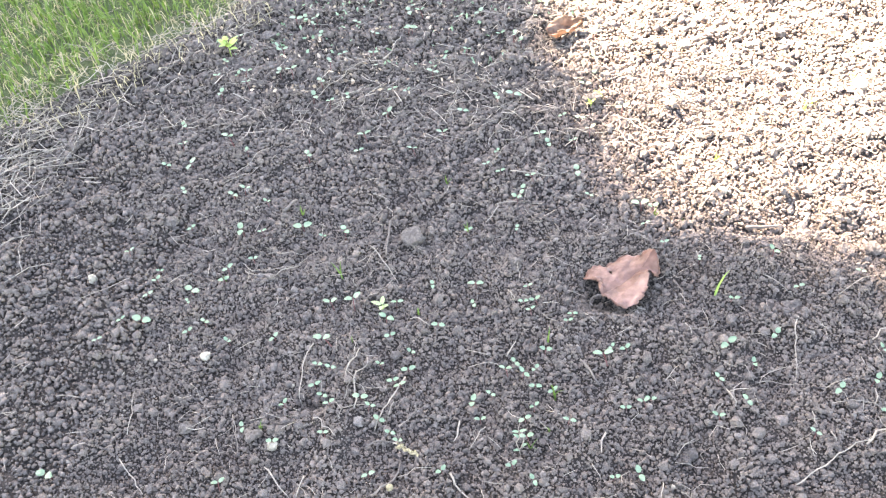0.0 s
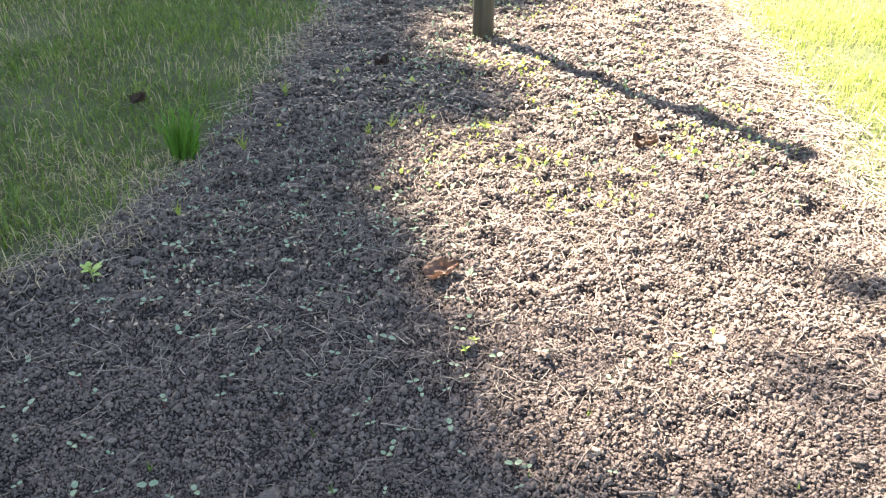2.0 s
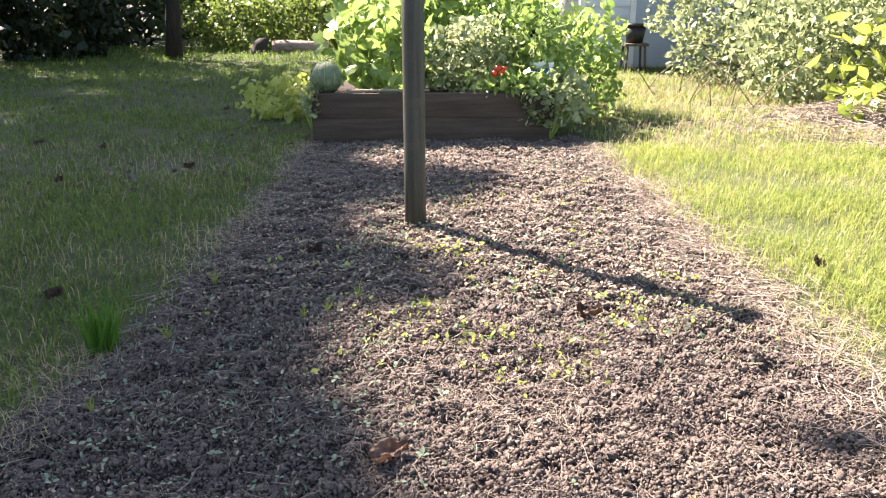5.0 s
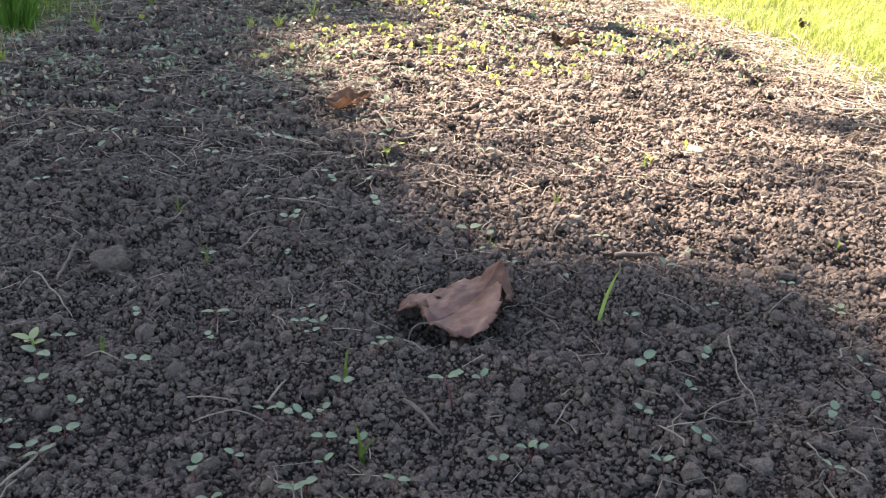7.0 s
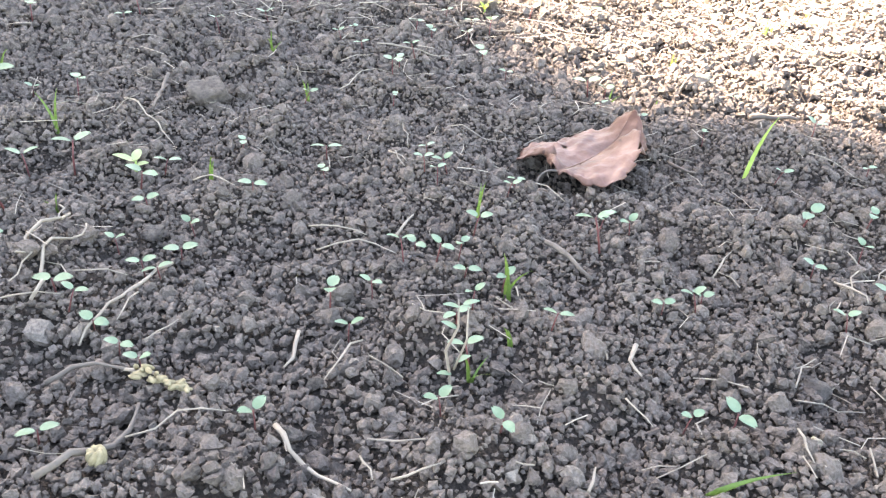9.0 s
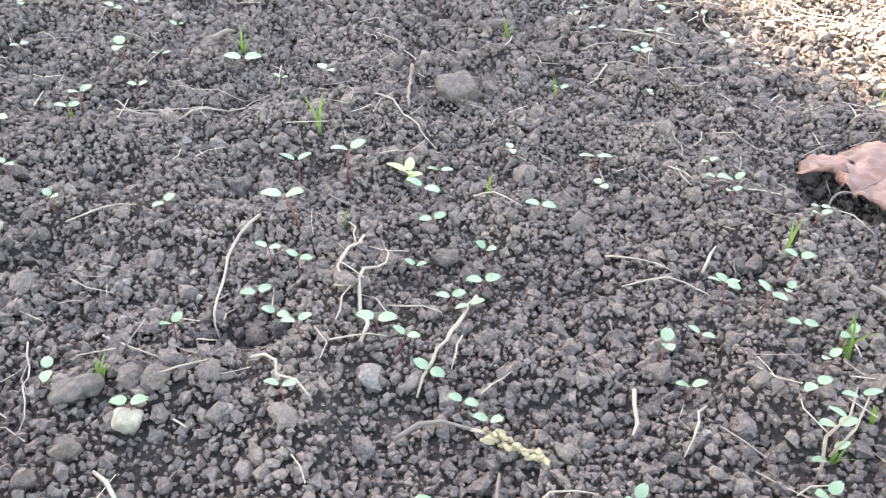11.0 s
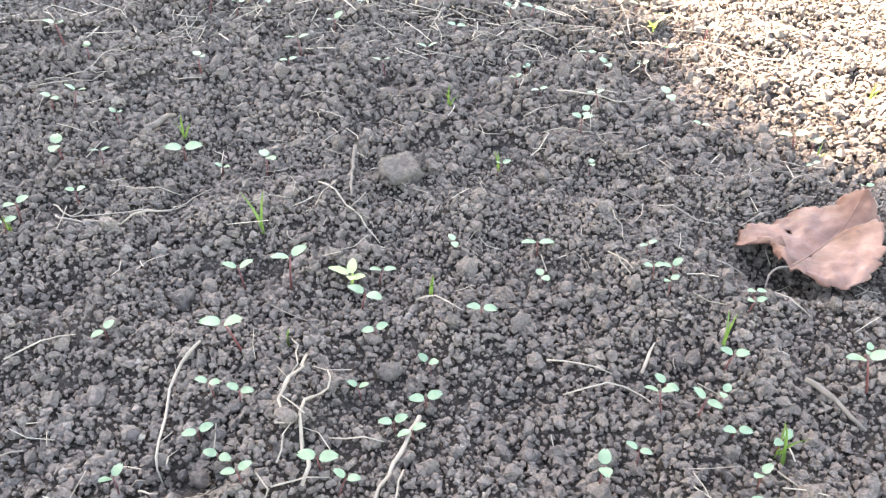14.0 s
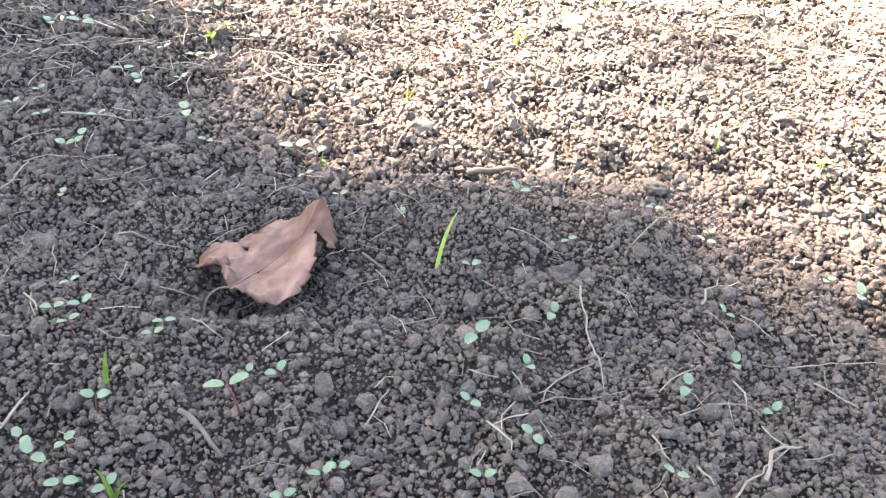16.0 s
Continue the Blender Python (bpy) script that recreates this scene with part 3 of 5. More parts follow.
# ---- dead leaves ----
def dead_leaf(base, tip, half, side_lift, tip_lift, teeth, label, seed=1, mat="old_leaf", crumple=1.0):
    """A dry, curled leaf: blade with scalloped rim and thickness, raised midrib, bent petiole."""
    base, tip = Vector(base), Vector(tip)
    along = tip - base
    length = along.length
    along.normalize()
    across = along.cross(Vector((0, 0, 1))).normalized()
    normal = across.cross(along)
    t = thing("dead_leaf", label, "leaf", "dead leaves", Matrix.Translation(base))
    nu, nv = 30, 44
    grid, b = [], bmesh.new()

    def place(u, v):
        w = half * max(0.0, math.sin(math.pi * (0.13 + 0.87 * v ** 0.75))) ** 0.7 * (1 + 0.05 * math.sin(teeth * math.pi * v + (1.3 if u > 0 else 0)) + 0.09 * abs(u) ** 4 * ((v * teeth * 1.9 + (0.4 if u > 0 else 0)) % 1 - 0.5))
        n = noise.noise(Vector((u * 2.1 + seed, v * 3.2, seed * 1.7)))
        n2 = noise.noise(Vector((u * 6 + seed, v * 8, seed * 0.7)))
        lift = side_lift[0 if u < 0 else 1] * abs(u) ** 1.6 + crumple * (0.007 * n * (0.3 + abs(u)) + 0.0022 * n2) + tip_lift * v ** 3
        fold = 0.006 * (abs(u) ** 0.8)
        return across * (u * w * (1 - 0.25 * abs(side_lift[0 if u < 0 else 1]) / half * abs(u))) + along * (v * length) + normal * (lift + fold)

    for j in range(nv + 1):
        grid.append([b.verts.new(place(-1 + 2 * i / nu, j / nv)) for i in range(nu + 1)])
    for j in range(nv):
        for i in range(nu):
            b.faces.new((grid[j][i], grid[j][i + 1], grid[j + 1][i + 1], grid[j + 1][i]))
    bmesh.ops.solidify(b, geom=b.faces[:], thickness=0.0006)
    part("blade", b, M[mat], t)
    b = bmesh.new()
    tube(b, [place(0, k / 8) + normal * 0.0004 for k in range(9)], [0.0008 * (1 - 0.08 * k) for k in range(9)], 6)
    part("midrib", b, M["leaf_rib"], t, "paler raised midrib")
    b = bmesh.new()
    back = -along
    tube(b, [Vector((0, 0, 0.001)), back * 0.012 + Vector((0, 0, 0.004)) + across * -0.003, back * 0.016 + across * 0.008 - Vector((0, 0, 0.003)), back * 0.020 + across * 0.018 - Vector((0, 0, 0.008))],
         [0.0008, 0.0009, 0.0009, 0.0006], 6)
    part("petiole", b, M["twig"], t, "bent dry petiole")
    return t




def spline(pts, n):
    """n + 1 places along a smooth curve through pts."""
    p = [Vector(q) for q in pts]
    p = [p[0] * 2 - p[1]] + p + [p[-1] * 2 - p[-2]]
    out = []
    for k in range(n + 1):
        u = min(k / n * (len(p) - 3), len(p) - 3 - 1e-6)
        i, f = int(u), u - int(u)
        a, b, c, d = p[i:i + 4]
        out.append(0.5 * (2 * b + (c - a) * f + (2 * a - 5 * b + 4 * c - d) * f * f + (3 * b - a - 3 * c + d) * f ** 3))
    return out


def lobed_leaf(rib, back, front, label, seed=3):
    """A broad dry leaf, folded along its rib, with toothed rims that curl: a spline for the rib and one for each rim."""
    nv, nu = 84, 22
    origin = Vector(rib[0])
    t = thing("dead_leaf", label, "leaf", "dead leaves", Matrix.Translation(origin))
    middle = spline(rib, nv)
    b = bmesh.new()
    sheet = {}
    for side, rim in ((-1, spline(back, nv)), (1, spline(front, nv))):
        for j in range(nv + 1):
            out = rim[j] - middle[j]
            reach = out.length
            saw = (j / nv * 13 + 0.3 * side + 0.8 * noise.noise(Vector((j * 0.06, side, seed)))) % 1
            notch = (0.0036 * (1 - saw) ** 1.4 - 0.0014) * min(1, reach / 0.012)
            for i in range(0 if side < 0 else 1, nu + 1):
                u = i / nu
                p = middle[j] + out * u - (out.normalized() * notch * max(0, (u - 0.72) / 0.28) if reach > 1e-5 else Vector())
                belly = 0.0045 * math.sin(math.pi * u) * min(1, reach / 0.02) * (0.9 if side < 0 else 0.35)
                veins = 0.0005 * math.sin(2 * math.pi * (j / nv * 6.5 - 0.9 * u)) * u * (1 - 0.4 * u)
                q = Vector((p.x * 60 + seed, p.y * 60, 4.0 * side))
                p.z += belly + veins + 0.0034 * noise.noise(q) * u + 0.0022 * noise.noise(q * 2.7) * (0.3 + u) - (0.0030 if side < 0 else 0.0065) * max(0, u - 0.86) * 7 * (0.5 + noise.noise(q * 0.9))
                sheet[side * i, j] = b.verts.new(p - origin)
    for j in range(nv):
        for i in range(-nu, nu):
            at = (sheet[i, j].co + sheet[i + 1, j + 1].co) / 2 + origin
            if (Vector((at.x, at.y)) - Vector((0.0570, 0.7490))).length < 0.0019 or (Vector((at.x, at.y)) - Vector((0.0640, 0.7270))).length < 0.0011:
                continue
            b.faces.new((sheet[i, j], sheet[i + 1, j], sheet[i + 1, j + 1], sheet[i, j + 1]))
    bmesh.ops.recalc_face_normals(b, faces=b.faces[:])
    bmesh.ops.solidify(b, geom=b.faces[:], thickness=0.0005)
    part("blade", b, M["dead_leaf"], t)
    b = bmesh.new()
    tube(b, [middle[k * 7] - origin + Vector((0, 0, 0.0003)) for k in range(12)], [0.0007 - 0.00005 * k for k in range(12)], 6)
    part("midrib", b, M["leaf_rib"], t, "paler raised midrib")
    b = bmesh.new()
    tube(b, spline([(0.001, 0.001, 0), (-0.006, -0.001, 0.0006), (-0.012, -0.005, -0.002), (-0.0145, -0.011, -0.008), (-0.015, -0.014, -0.014)], 12), 0.0007, 7)
    part("petiole", b, M["twig"], t, "bent dry petiole")
    return t


lobed_leaf([(0.047, 0.713, 0.0015), (0.060, 0.724, 0.0012), (0.074, 0.735, 0.0035), (0.091, 0.751, 0.009), (0.105, 0.769, 0.027)],
           [(0.044, 0.720, 0.003), (0.040, 0.736, 0.006), (0.025, 0.7455, -0.004), (0.035, 0.763, -0.003), (0.049, 0.763, 0.0), (0.070, 0.780, 0.002), (0.086, 0.775, 0.007), (0.097, 0.778, 0.016), (0.106, 0.770, 0.029)],
           [(0.048, 0.712, 0.0015), (0.055, 0.709, 0.004), (0.075, 0.695, 0.004), (0.091, 0.702, 0.012), (0.099, 0.714, 0.021), (0.101, 0.735, 0.028), (0.113, 0.746, 0.010), (0.114, 0.756, 0.016), (0.109, 0.769, 0.027)],
           "curled reddish-brown dead leaf lying on bare soil")
dead_leaf((-0.058, 1.282, 0.008), (-0.002, 1.312, 0.013), 0.022, (0.006, 0.003), 0.003, 6, "small crumpled rust-brown dead leaf at the shade's edge", seed=8, mat="rust_leaf", crumple=1.5)
dead_leaf((0.370, 1.885, 0.007), (0.425, 1.868, 0.009), 0.018, (0.004, 0.002), 0.004, 6, "small dark crumpled dead leaf on sunlit soil", seed=5, crumple=2.6)
for lx, ly, la in ((-0.30, 2.36, 20), (-0.84, 1.95, 60), (-1.35, 3.20, 110), (-0.94, 3.42, 10), (-1.46, 3.90, 70), (-1.83, 4.05, 30), (1.03, 2.10, 80), (-2.4, 4.6, 0), (-1.2, 5.2, 50)):
    gz = ground_z(lx, ly) + (0.022 if abs(lx - 0.1) > 0.75 else 0.010)
    d = Vector((math.cos(radians(la)), math.sin(radians(la)), 0.08)) * 0.042
    dead_leaf((lx, ly, gz), (lx + d.x, ly + d.y, gz + d.z), 0.017, (0.007, 0.005), 0.004, 6, "dark curled dead leaf caught in the grass" if abs(lx - 0.1) > 0.75 else "dark curled dead leaf on the soil", seed=la * 0.37 + 2, crumple=2.2)


# ---- stones and clods ----
def lump(name, x, y, r, mat, label, category, group, flat=0.75, rough=0.22):
    b = bmesh.new()
    bmesh.ops.create_icosphere(b, subdivisions=3 if r < 0.011 else 4, radius=1)
    s = Vector((x * 31, y * 17, r * 900))
    turns = [(noise.random_unit_vector(), 0.48 + 0.34 * noise.random()) for k in range(13)]
    for v in b.verts:
        v.co *= min([1.0] + [d / v.co.dot(q) for q, d in turns if v.co.dot(q) > d])
        n = noise.fractal(v.co * 1.1 + s, 0.9, 2.0, 2) * rough * 0.8 + noise.noise(v.co * 4.5 + s) * rough * 0.35 + noise.noise(v.co * 11 + s) * rough * 0.34 + noise.noise(v.co * 23 + s) * rough * 0.16
        v.co = v.co * (1 + n)
        v.co = Vector((v.co.x * r, v.co.y * r * 0.9, v.co.z * r * flat))
    ob = part(name, b, mat)
    ob.matrix_world = pose(x, y, ground_z(x, y) + r * flat * 0.45, 0, 0, (x * 997) % 360)
    return tagged(ob, label, category, group)


for sx, sy, sr in ((0.197, 0.897, 0.0075), (0.410, 1.147, 0.014), (-0.411, 0.583, 0.0080), (-0.290, 0.470, 0.0075), (-0.472, 0.571, 0.0032), (0.122, 0.473, 0.0035), (-0.614, 0.688, 0.0095),
                   (0.051, 0.833, 0.0024), (-0.294, 0.553, 0.0028), (0.18, 0.655, 0.0025)):
    lump("pebble", sx, sy, sr, M["stone"], "small pale rounded pebble half sunk in soil", "pebble", "pebbles", 0.8, 0.12)
for sx, sy, sr in ((-0.194, 0.790, 0.0175), (0.262, 0.718, 0.0135), (-0.312, 0.482, 0.0105), (-0.394, 0.483, 0.0115), (-0.373, 0.478, 0.0062), (-0.308, 0.657, 0.0105), (-0.547, 0.800, 0.0125),
                   (-0.251, 0.537, 0.0075), (0.331, 0.810, 0.0100), (0.328, 1.060, 0.0085), (0.488, 0.776, 0.0100), (0.531, 0.911, 0.0115), (-0.289, 1.276, 0.0200), (-0.573, 1.306, 0.0220),
                   (0.142, 0.517, 0.0095), (-0.184, 0.606, 0.0080), (0.366, 0.814, 0.0130), (0.02, 1.10, 0.016), (0.60, 1.05, 0.012), (0.55, 1.30, 0.012), (0.31, 1.29, 0.012), (0.30, 1.45, 0.014), (-0.35, 1.55, 0.016)):
    lump("soil_clod", sx, sy, sr, M["clod"], "crumbly grey clod of dry soil", "clod", "soil clods", 0.62, 0.42)


# ---- seedlings ----
def seed_leaf(length, width, notch=0.12):
    """One cotyledon, rounded and slightly cupped, from its stalk along +x."""
    b = bmesh.new()
    rows = []
    for j in range(7):
        v = j / 6
        w = width * math.sin(math.pi * min(0.97, 0.07 + 0.93 * v ** 0.8)) ** 0.6 / 2
        rows.append([b.verts.new((length * (0.12 + v * 0.88 - (notch * v ** 6 if abs(u) < 0.2 else 0)), u * w, 0.10 * length * math.sin(v * 2.4) + 0.10 * w * abs(u))) for u in (-1, -0.55, 0, 0.55, 1)])
    for r0, r1 in zip(rows, rows[1:]):
        for k in range(4):
            b.faces.new((r0[k], r0[k + 1], r1[k + 1], r1[k]))
    return b


def seedling(tall, spread, size, bend, group):
    t = thing("seedling", "tiny seedling with two pale green cotyledons on a reddish stem", "seedling", group)
    b = bmesh.new()
    tube(b, [(0, 0, -0.002), (bend * 0.4, 0, tall * 0.5), (bend, 0, tall)], [0.00055, 0.00042, 0.00035], 5)
    part("stem", b, M["stem_red"], t, "thin reddish stem")
    for k in (0, 1):
        b = seed_leaf(size, size * 0.64)
        bmesh.ops.transform(b, matrix=pose(bend, 0, tall, 6 * k, -spread, 180 * k + 14 * k), verts=b.verts[:])
        part("cotyledon", b, M["cotyledon"], t)
    return t


HIDE = Matrix.Translation((0, -0.9, 0))
SPROUTS = [seedling(0.010, 3, 0.0092, 0.001, "seedlings in the bed"), seedling(0.014, 9, 0.0086, -0.002, "seedlings in the bed"),
           seedling(0.007, -2, 0.0098, 0.000, "seedlings in the bed"), seedling(0.012, 16, 0.0094, 0.002, "seedlings in the bed")]
sown = 0


def put_sprout(x, y, turn, size):
    global sown
    m = pose(x, y, ground_z(x, y) + 0.003, rng.uniform(-10, 10), rng.uniform(-10, 10), turn) @ Matrix.Diagonal((size, size, size, 1))
    if sown < len(SPROUTS):
        SPROUTS[sown].matrix_world = m
    else:
        copy_thing(SPROUTS[sown % len(SPROUTS)], m).matrix_basis = m
    sown += 1


def sow(rows):
    for x, y, turn, size in rows:
        put_sprout(x, y, turn + 180 * (rng.random() > 0.5), size)


sow([(-0.524, 0.412, 161, 1.35), (-0.327, 0.414, 26, 0.85), (-0.179, 0.449, 26, 0.75), (-0.103, 0.458, 45, 0.75), (-0.011, 0.458, 116, 0.75), (0.065, 0.471, 9, 0.65), (-0.288, 0.473, 0, 0.75), (-0.033, 0.473, 26, 0.75), (0.090, 0.480, 106, 0.99), (-0.233, 0.484, 0, 0.75), (-0.330, 0.490, 108, 0.75), (-0.155, 0.491, 164, 0.69), (-0.167, 0.500, 164, 0.69), (-0.020, 0.506, 5, 0.96), (-0.182, 0.514, 153, 0.75), (-0.291, 0.521, 63, 0.75), (-0.237, 0.522, 26, 0.75), (-0.196, 0.524, 161, 0.75), (-0.026, 0.525, 26, 0.75), (-0.074, 0.526, 0, 0.75), (0.018, 0.527, 165, 0.79), (0.258, 0.536, 135, 0.75), (-0.207, 0.537, 168, 0.97), (-0.018, 0.539, 33, 0.69)])
sow([(-0.253, 0.540, 161, 0.75), (-0.084, 0.542, 79, 1.06), (-0.265, 0.551, 26, 0.75), (0.171, 0.552, 161, 0.75), (0.077, 0.554, 0, 0.67), (-0.065, 0.556, 146, 0.75), (-0.168, 0.561, 21, 0.75), (0.097, 0.562, 7, 0.77), (-0.177, 0.566, 14, 0.79), (-0.001, 0.567, 33, 0.75), (-0.020, 0.571, 0, 0.75), (0.103, 0.571, 171, 0.67), (-0.251, 0.571, 165, 0.75), (-0.264, 0.573, 168, 0.75), (0.199, 0.574, 116, 0.75), (0.334, 0.575, 14, 0.75), (-0.034, 0.581, 130, 0.88), (-0.051, 0.584, 167, 0.88), (-0.164, 0.585, 12, 0.88), (-0.196, 0.586, 161, 0.65), (-0.555, 0.588, 33, 0.69), (-0.022, 0.592, 53, 0.75), (0.291, 0.595, 49, 0.88), (-0.384, 0.597, 146, 0.69)])
sow([(0.173, 0.601, 123, 0.75), (-0.260, 0.605, 170, 1.35), (-0.045, 0.605, 126, 0.75), (-0.163, 0.607, 146, 0.69), (-0.438, 0.607, 36, 0.75), (0.056, 0.610, 0, 1.35), (-0.332, 0.611, 60, 0.77), (0.327, 0.612, 57, 0.90), (-0.530, 0.615, 45, 0.67), (-0.013, 0.618, 167, 0.88), (-0.507, 0.619, 167, 1.35), (0.209, 0.620, 90, 0.75), (-0.425, 0.622, 150, 0.77), (0.058, 0.626, 56, 0.69), (-0.194, 0.629, 14, 0.75), (0.077, 0.630, 26, 0.75), (0.182, 0.641, 34, 1.16), (-0.451, 0.645, 128, 0.65), (-0.139, 0.645, 173, 0.86), (0.341, 0.653, 105, 0.69), (-0.205, 0.653, 155, 1.15), (0.434, 0.657, 48, 1.28), (-0.516, 0.659, 45, 0.75), (0.009, 0.661, 8, 0.67)])
sow([(0.237, 0.666, 53, 0.95), (-0.249, 0.669, 30, 1.32), (-0.462, 0.671, 150, 1.35), (-0.277, 0.671, 5, 1.05), (0.422, 0.673, 20, 0.81), (-0.033, 0.673, 30, 0.75), (0.014, 0.673, 9, 0.65), (-0.510, 0.679, 56, 0.75), (-0.199, 0.680, 12, 0.88), (-0.041, 0.683, 0, 0.75), (-0.103, 0.685, 108, 0.75), (-0.027, 0.689, 14, 0.79), (-0.426, 0.692, 35, 0.82), (-0.517, 0.697, 0, 0.65), (-0.157, 0.708, 101, 0.75), (0.193, 0.711, 0, 0.76), (-0.040, 0.711, 18, 0.65), (-0.428, 0.712, 56, 1.03), (-0.105, 0.718, 174, 1.05), (-0.576, 0.728, 45, 0.81), (0.368, 0.730, 135, 0.75), (-0.400, 0.732, 7, 0.77), (0.270, 0.738, 21, 0.75), (0.376, 0.742, 9, 0.65)])
sow([(0.338, 0.757, 141, 0.65), (0.161, 0.770, 74, 0.69), (0.516, 0.774, 85, 1.15), (0.245, 0.780, 122, 0.90), (-0.431, 0.780, 102, 1.35), (-0.403, 0.781, 29, 0.77), (-0.512, 0.788, 56, 0.75), (-0.324, 0.791, 161, 0.65), (-0.292, 0.792, 122, 1.24), (0.120, 0.798, 18, 0.75), (-0.353, 0.800, 10, 1.35), (-0.131, 0.808, 30, 0.75), (-0.065, 0.813, 82, 0.77), (0.280, 0.824, 14, 0.79), (0.099, 0.836, 18, 0.65), (-0.417, 0.842, 153, 0.75), (-0.468, 0.847, 150, 0.98), (-0.068, 0.864, 146, 1.03), (0.215, 0.865, 164, 0.69), (0.108, 0.867, 18, 0.90), (0.026, 0.883, 140, 0.74), (-0.051, 0.908, 0, 0.86), (-0.097, 0.921, 14, 0.75), (-0.116, 0.928, 18, 0.65)])
sow([(-0.108, 0.964, 59, 0.75), (-0.512, 0.964, 157, 1.35), (-0.314, 0.964, 20, 0.81), (0.001, 1.002, 21, 0.75), (-0.021, 1.055, 23, 0.73), (-0.424, 1.094, 117, 1.35), (-0.294, 1.117, 18, 0.90), (-0.268, 1.117, 29, 0.77), (-0.500, 1.159, 96, 1.35), (-0.479, 1.161, 40, 1.35), (-0.409, 1.227, 48, 1.15)])
for k in range(130):
    sx, sy = rng.uniform(-0.62, 0.3), rng.uniform(0.85, 1.65)
    if sx < 0.05 or k % 3 == 0:
        put_sprout(sx, sy, rng.uniform(0, 360), rng.uniform(0.9, 1.35))

# cotyledons too far off to tell apart
n = 3600
px, py = rng.uniform(-0.62, 0.8, n), 1.55 + 2.5 * rng.random(n)
keep = lattice(px, py, 0.3, 41) > rng.uniform(-0.6, 0.9, n)
px, py = px[keep], py[keep]
far_leaves = leaf_cloud("far_seedlings", np.stack([px, py, height(px, py) + 0.012], 1), 0.0055, M["cotyledon"])
tagged(far_leaves, "pale green seedlings scattered over the bed", "seedling", kind="stuff")
n = 1700
px, py = rng.normal(0.22, 0.25, n), rng.normal(2.0, 0.30, n)
keep = (py > 1.5) & (lattice(px, py, 0.16, 43) > rng.uniform(0.15, 0.6, n)) & (px < 0.75)
px, py = px[keep], py[keep]
yl = leaf_cloud("sunlit_weeds", np.stack([px, py, height(px, py) + 0.012], 1), 0.0068, M["yellow_weed"])
tagged(yl, "low yellow-green weeds in the sun", "weed", kind="stuff")


# ---- blades and weeds standing alone ----
def blade_strip(b, root, lean, tall, wide, turn):
    """A folded grass blade, curving over, with thickness."""
    side = Vector((math.cos(turn), math.sin(turn), 0)) * wide / 2
    rows = []
    for j in range(7):
        v = j / 6
        p = Vector(root) + Vector(lean) * v ** 1.7 + Vector((0, 0, tall * (v - 0.12 * v ** 4)))
        w = (1 - v ** 2.2) * 0.95 + 0.05
        keel = side.cross(Vector((0, 0, 1))) * 0.35 * w
        rows.append([b.verts.new(p - side * w), b.verts.new(p + keel), b.verts.new(p + side * w)])
    for r0, r1 in zip(rows, rows[1:]):
        for k in (0, 1):
            b.faces.new((r0[k], r0[k + 1], r1[k + 1], r1[k]))


def grass_sprout(x, y, dx, tall, wide, count, mat, label):
    t = thing("grass_sprout", label, "grass", "grass sprouts", Matrix.Translation((x, y, ground_z(x, y) - 0.002)))
    for k in range(count):
        b = bmesh.new()
        s = 1 if k == 0 else rng.uniform(0.45, 0.85)
        lean = (dx, rng.uniform(-0.004, 0.004), 0) if k == 0 else (rng.uniform(-0.5, 0.5) * tall, rng.uniform(-0.4, 0.4) * tall, 0)
        blade_strip(b, (0.0008 * k, 0, 0), lean, tall * s, wide * s ** 0.5, rng.uniform(-0.5, 0.5))
        part("blade", b, mat, t)
    return t


for gx0, gy0, gd, gh, gw, gc in ((0.177, 0.723, 0.010, 0.056, 0.0036, 1), (-0.277, 0.716, 0.003, 0.034, 0.0030, 2), (-0.011, 0.634, 0.003, 0.030, 0.0026, 2), (0.001, 0.568, -0.004, 0.032, 0.0024, 2),
                                 (-0.001, 0.522, -0.005, 0.018, 0.0022, 2), (0.002, 0.563, -0.004, 0.030, 0.0022, 2), (-0.171, 0.898, 0.0, 0.026, 0.0026, 3), (-0.168, 0.665, 0.002, 0.022, 0.0024, 2),
                                 (-0.363, 0.828, 0.001, 0.024, 0.0026, 3), (0.066, 0.440, 0.030, 0.018, 0.0050, 2), (-0.130, 0.814, -0.004, 0.024, 0.0022, 2), (0.194, 0.978, 0.001, 0.020, 0.0024, 3),
                                 (0.322, 1.083, -0.002, 0.026, 0.0026, 3), (-0.431, 0.702, -0.002, 0.016, 0.0022, 3), (-0.020, 0.503, -0.004, 0.020, 0.0022, 3), (0.11, 0.86, 0.003, 0.020, 0.0024, 3),
                                 (0.145, 0.845, 0.0, 0.018, 0.0022, 2), (0.44, 0.86, 0.0, 0.018, 0.0024, 2), (-0.31, 0.49, 0.004, 0.018, 0.0022, 3), (-0.24, 0.62, 0.002, 0.015, 0.002, 2)):
    grass_sprout(gx0, gy0, gd, gh, gw * 0.8, gc, M["stem_green" if gh > 0.055 else "sprout"], "fresh green grass sprout in bare soil")
for gx0, gy0, gh in ((-0.20, 1.93, 0.06), (-0.13, 1.98, 0.06), (-0.25, 1.88, 0.05), (-0.52, 1.78, 0.07), (-0.50, 2.1, 0.06), (-0.55, 1.45, 0.05), (0.02, 1.95, 0.05)):
    grass_sprout(gx0, gy0, 0.01, gh, 0.003, 9, M["grass_sun"], "small thin clump of young grass")


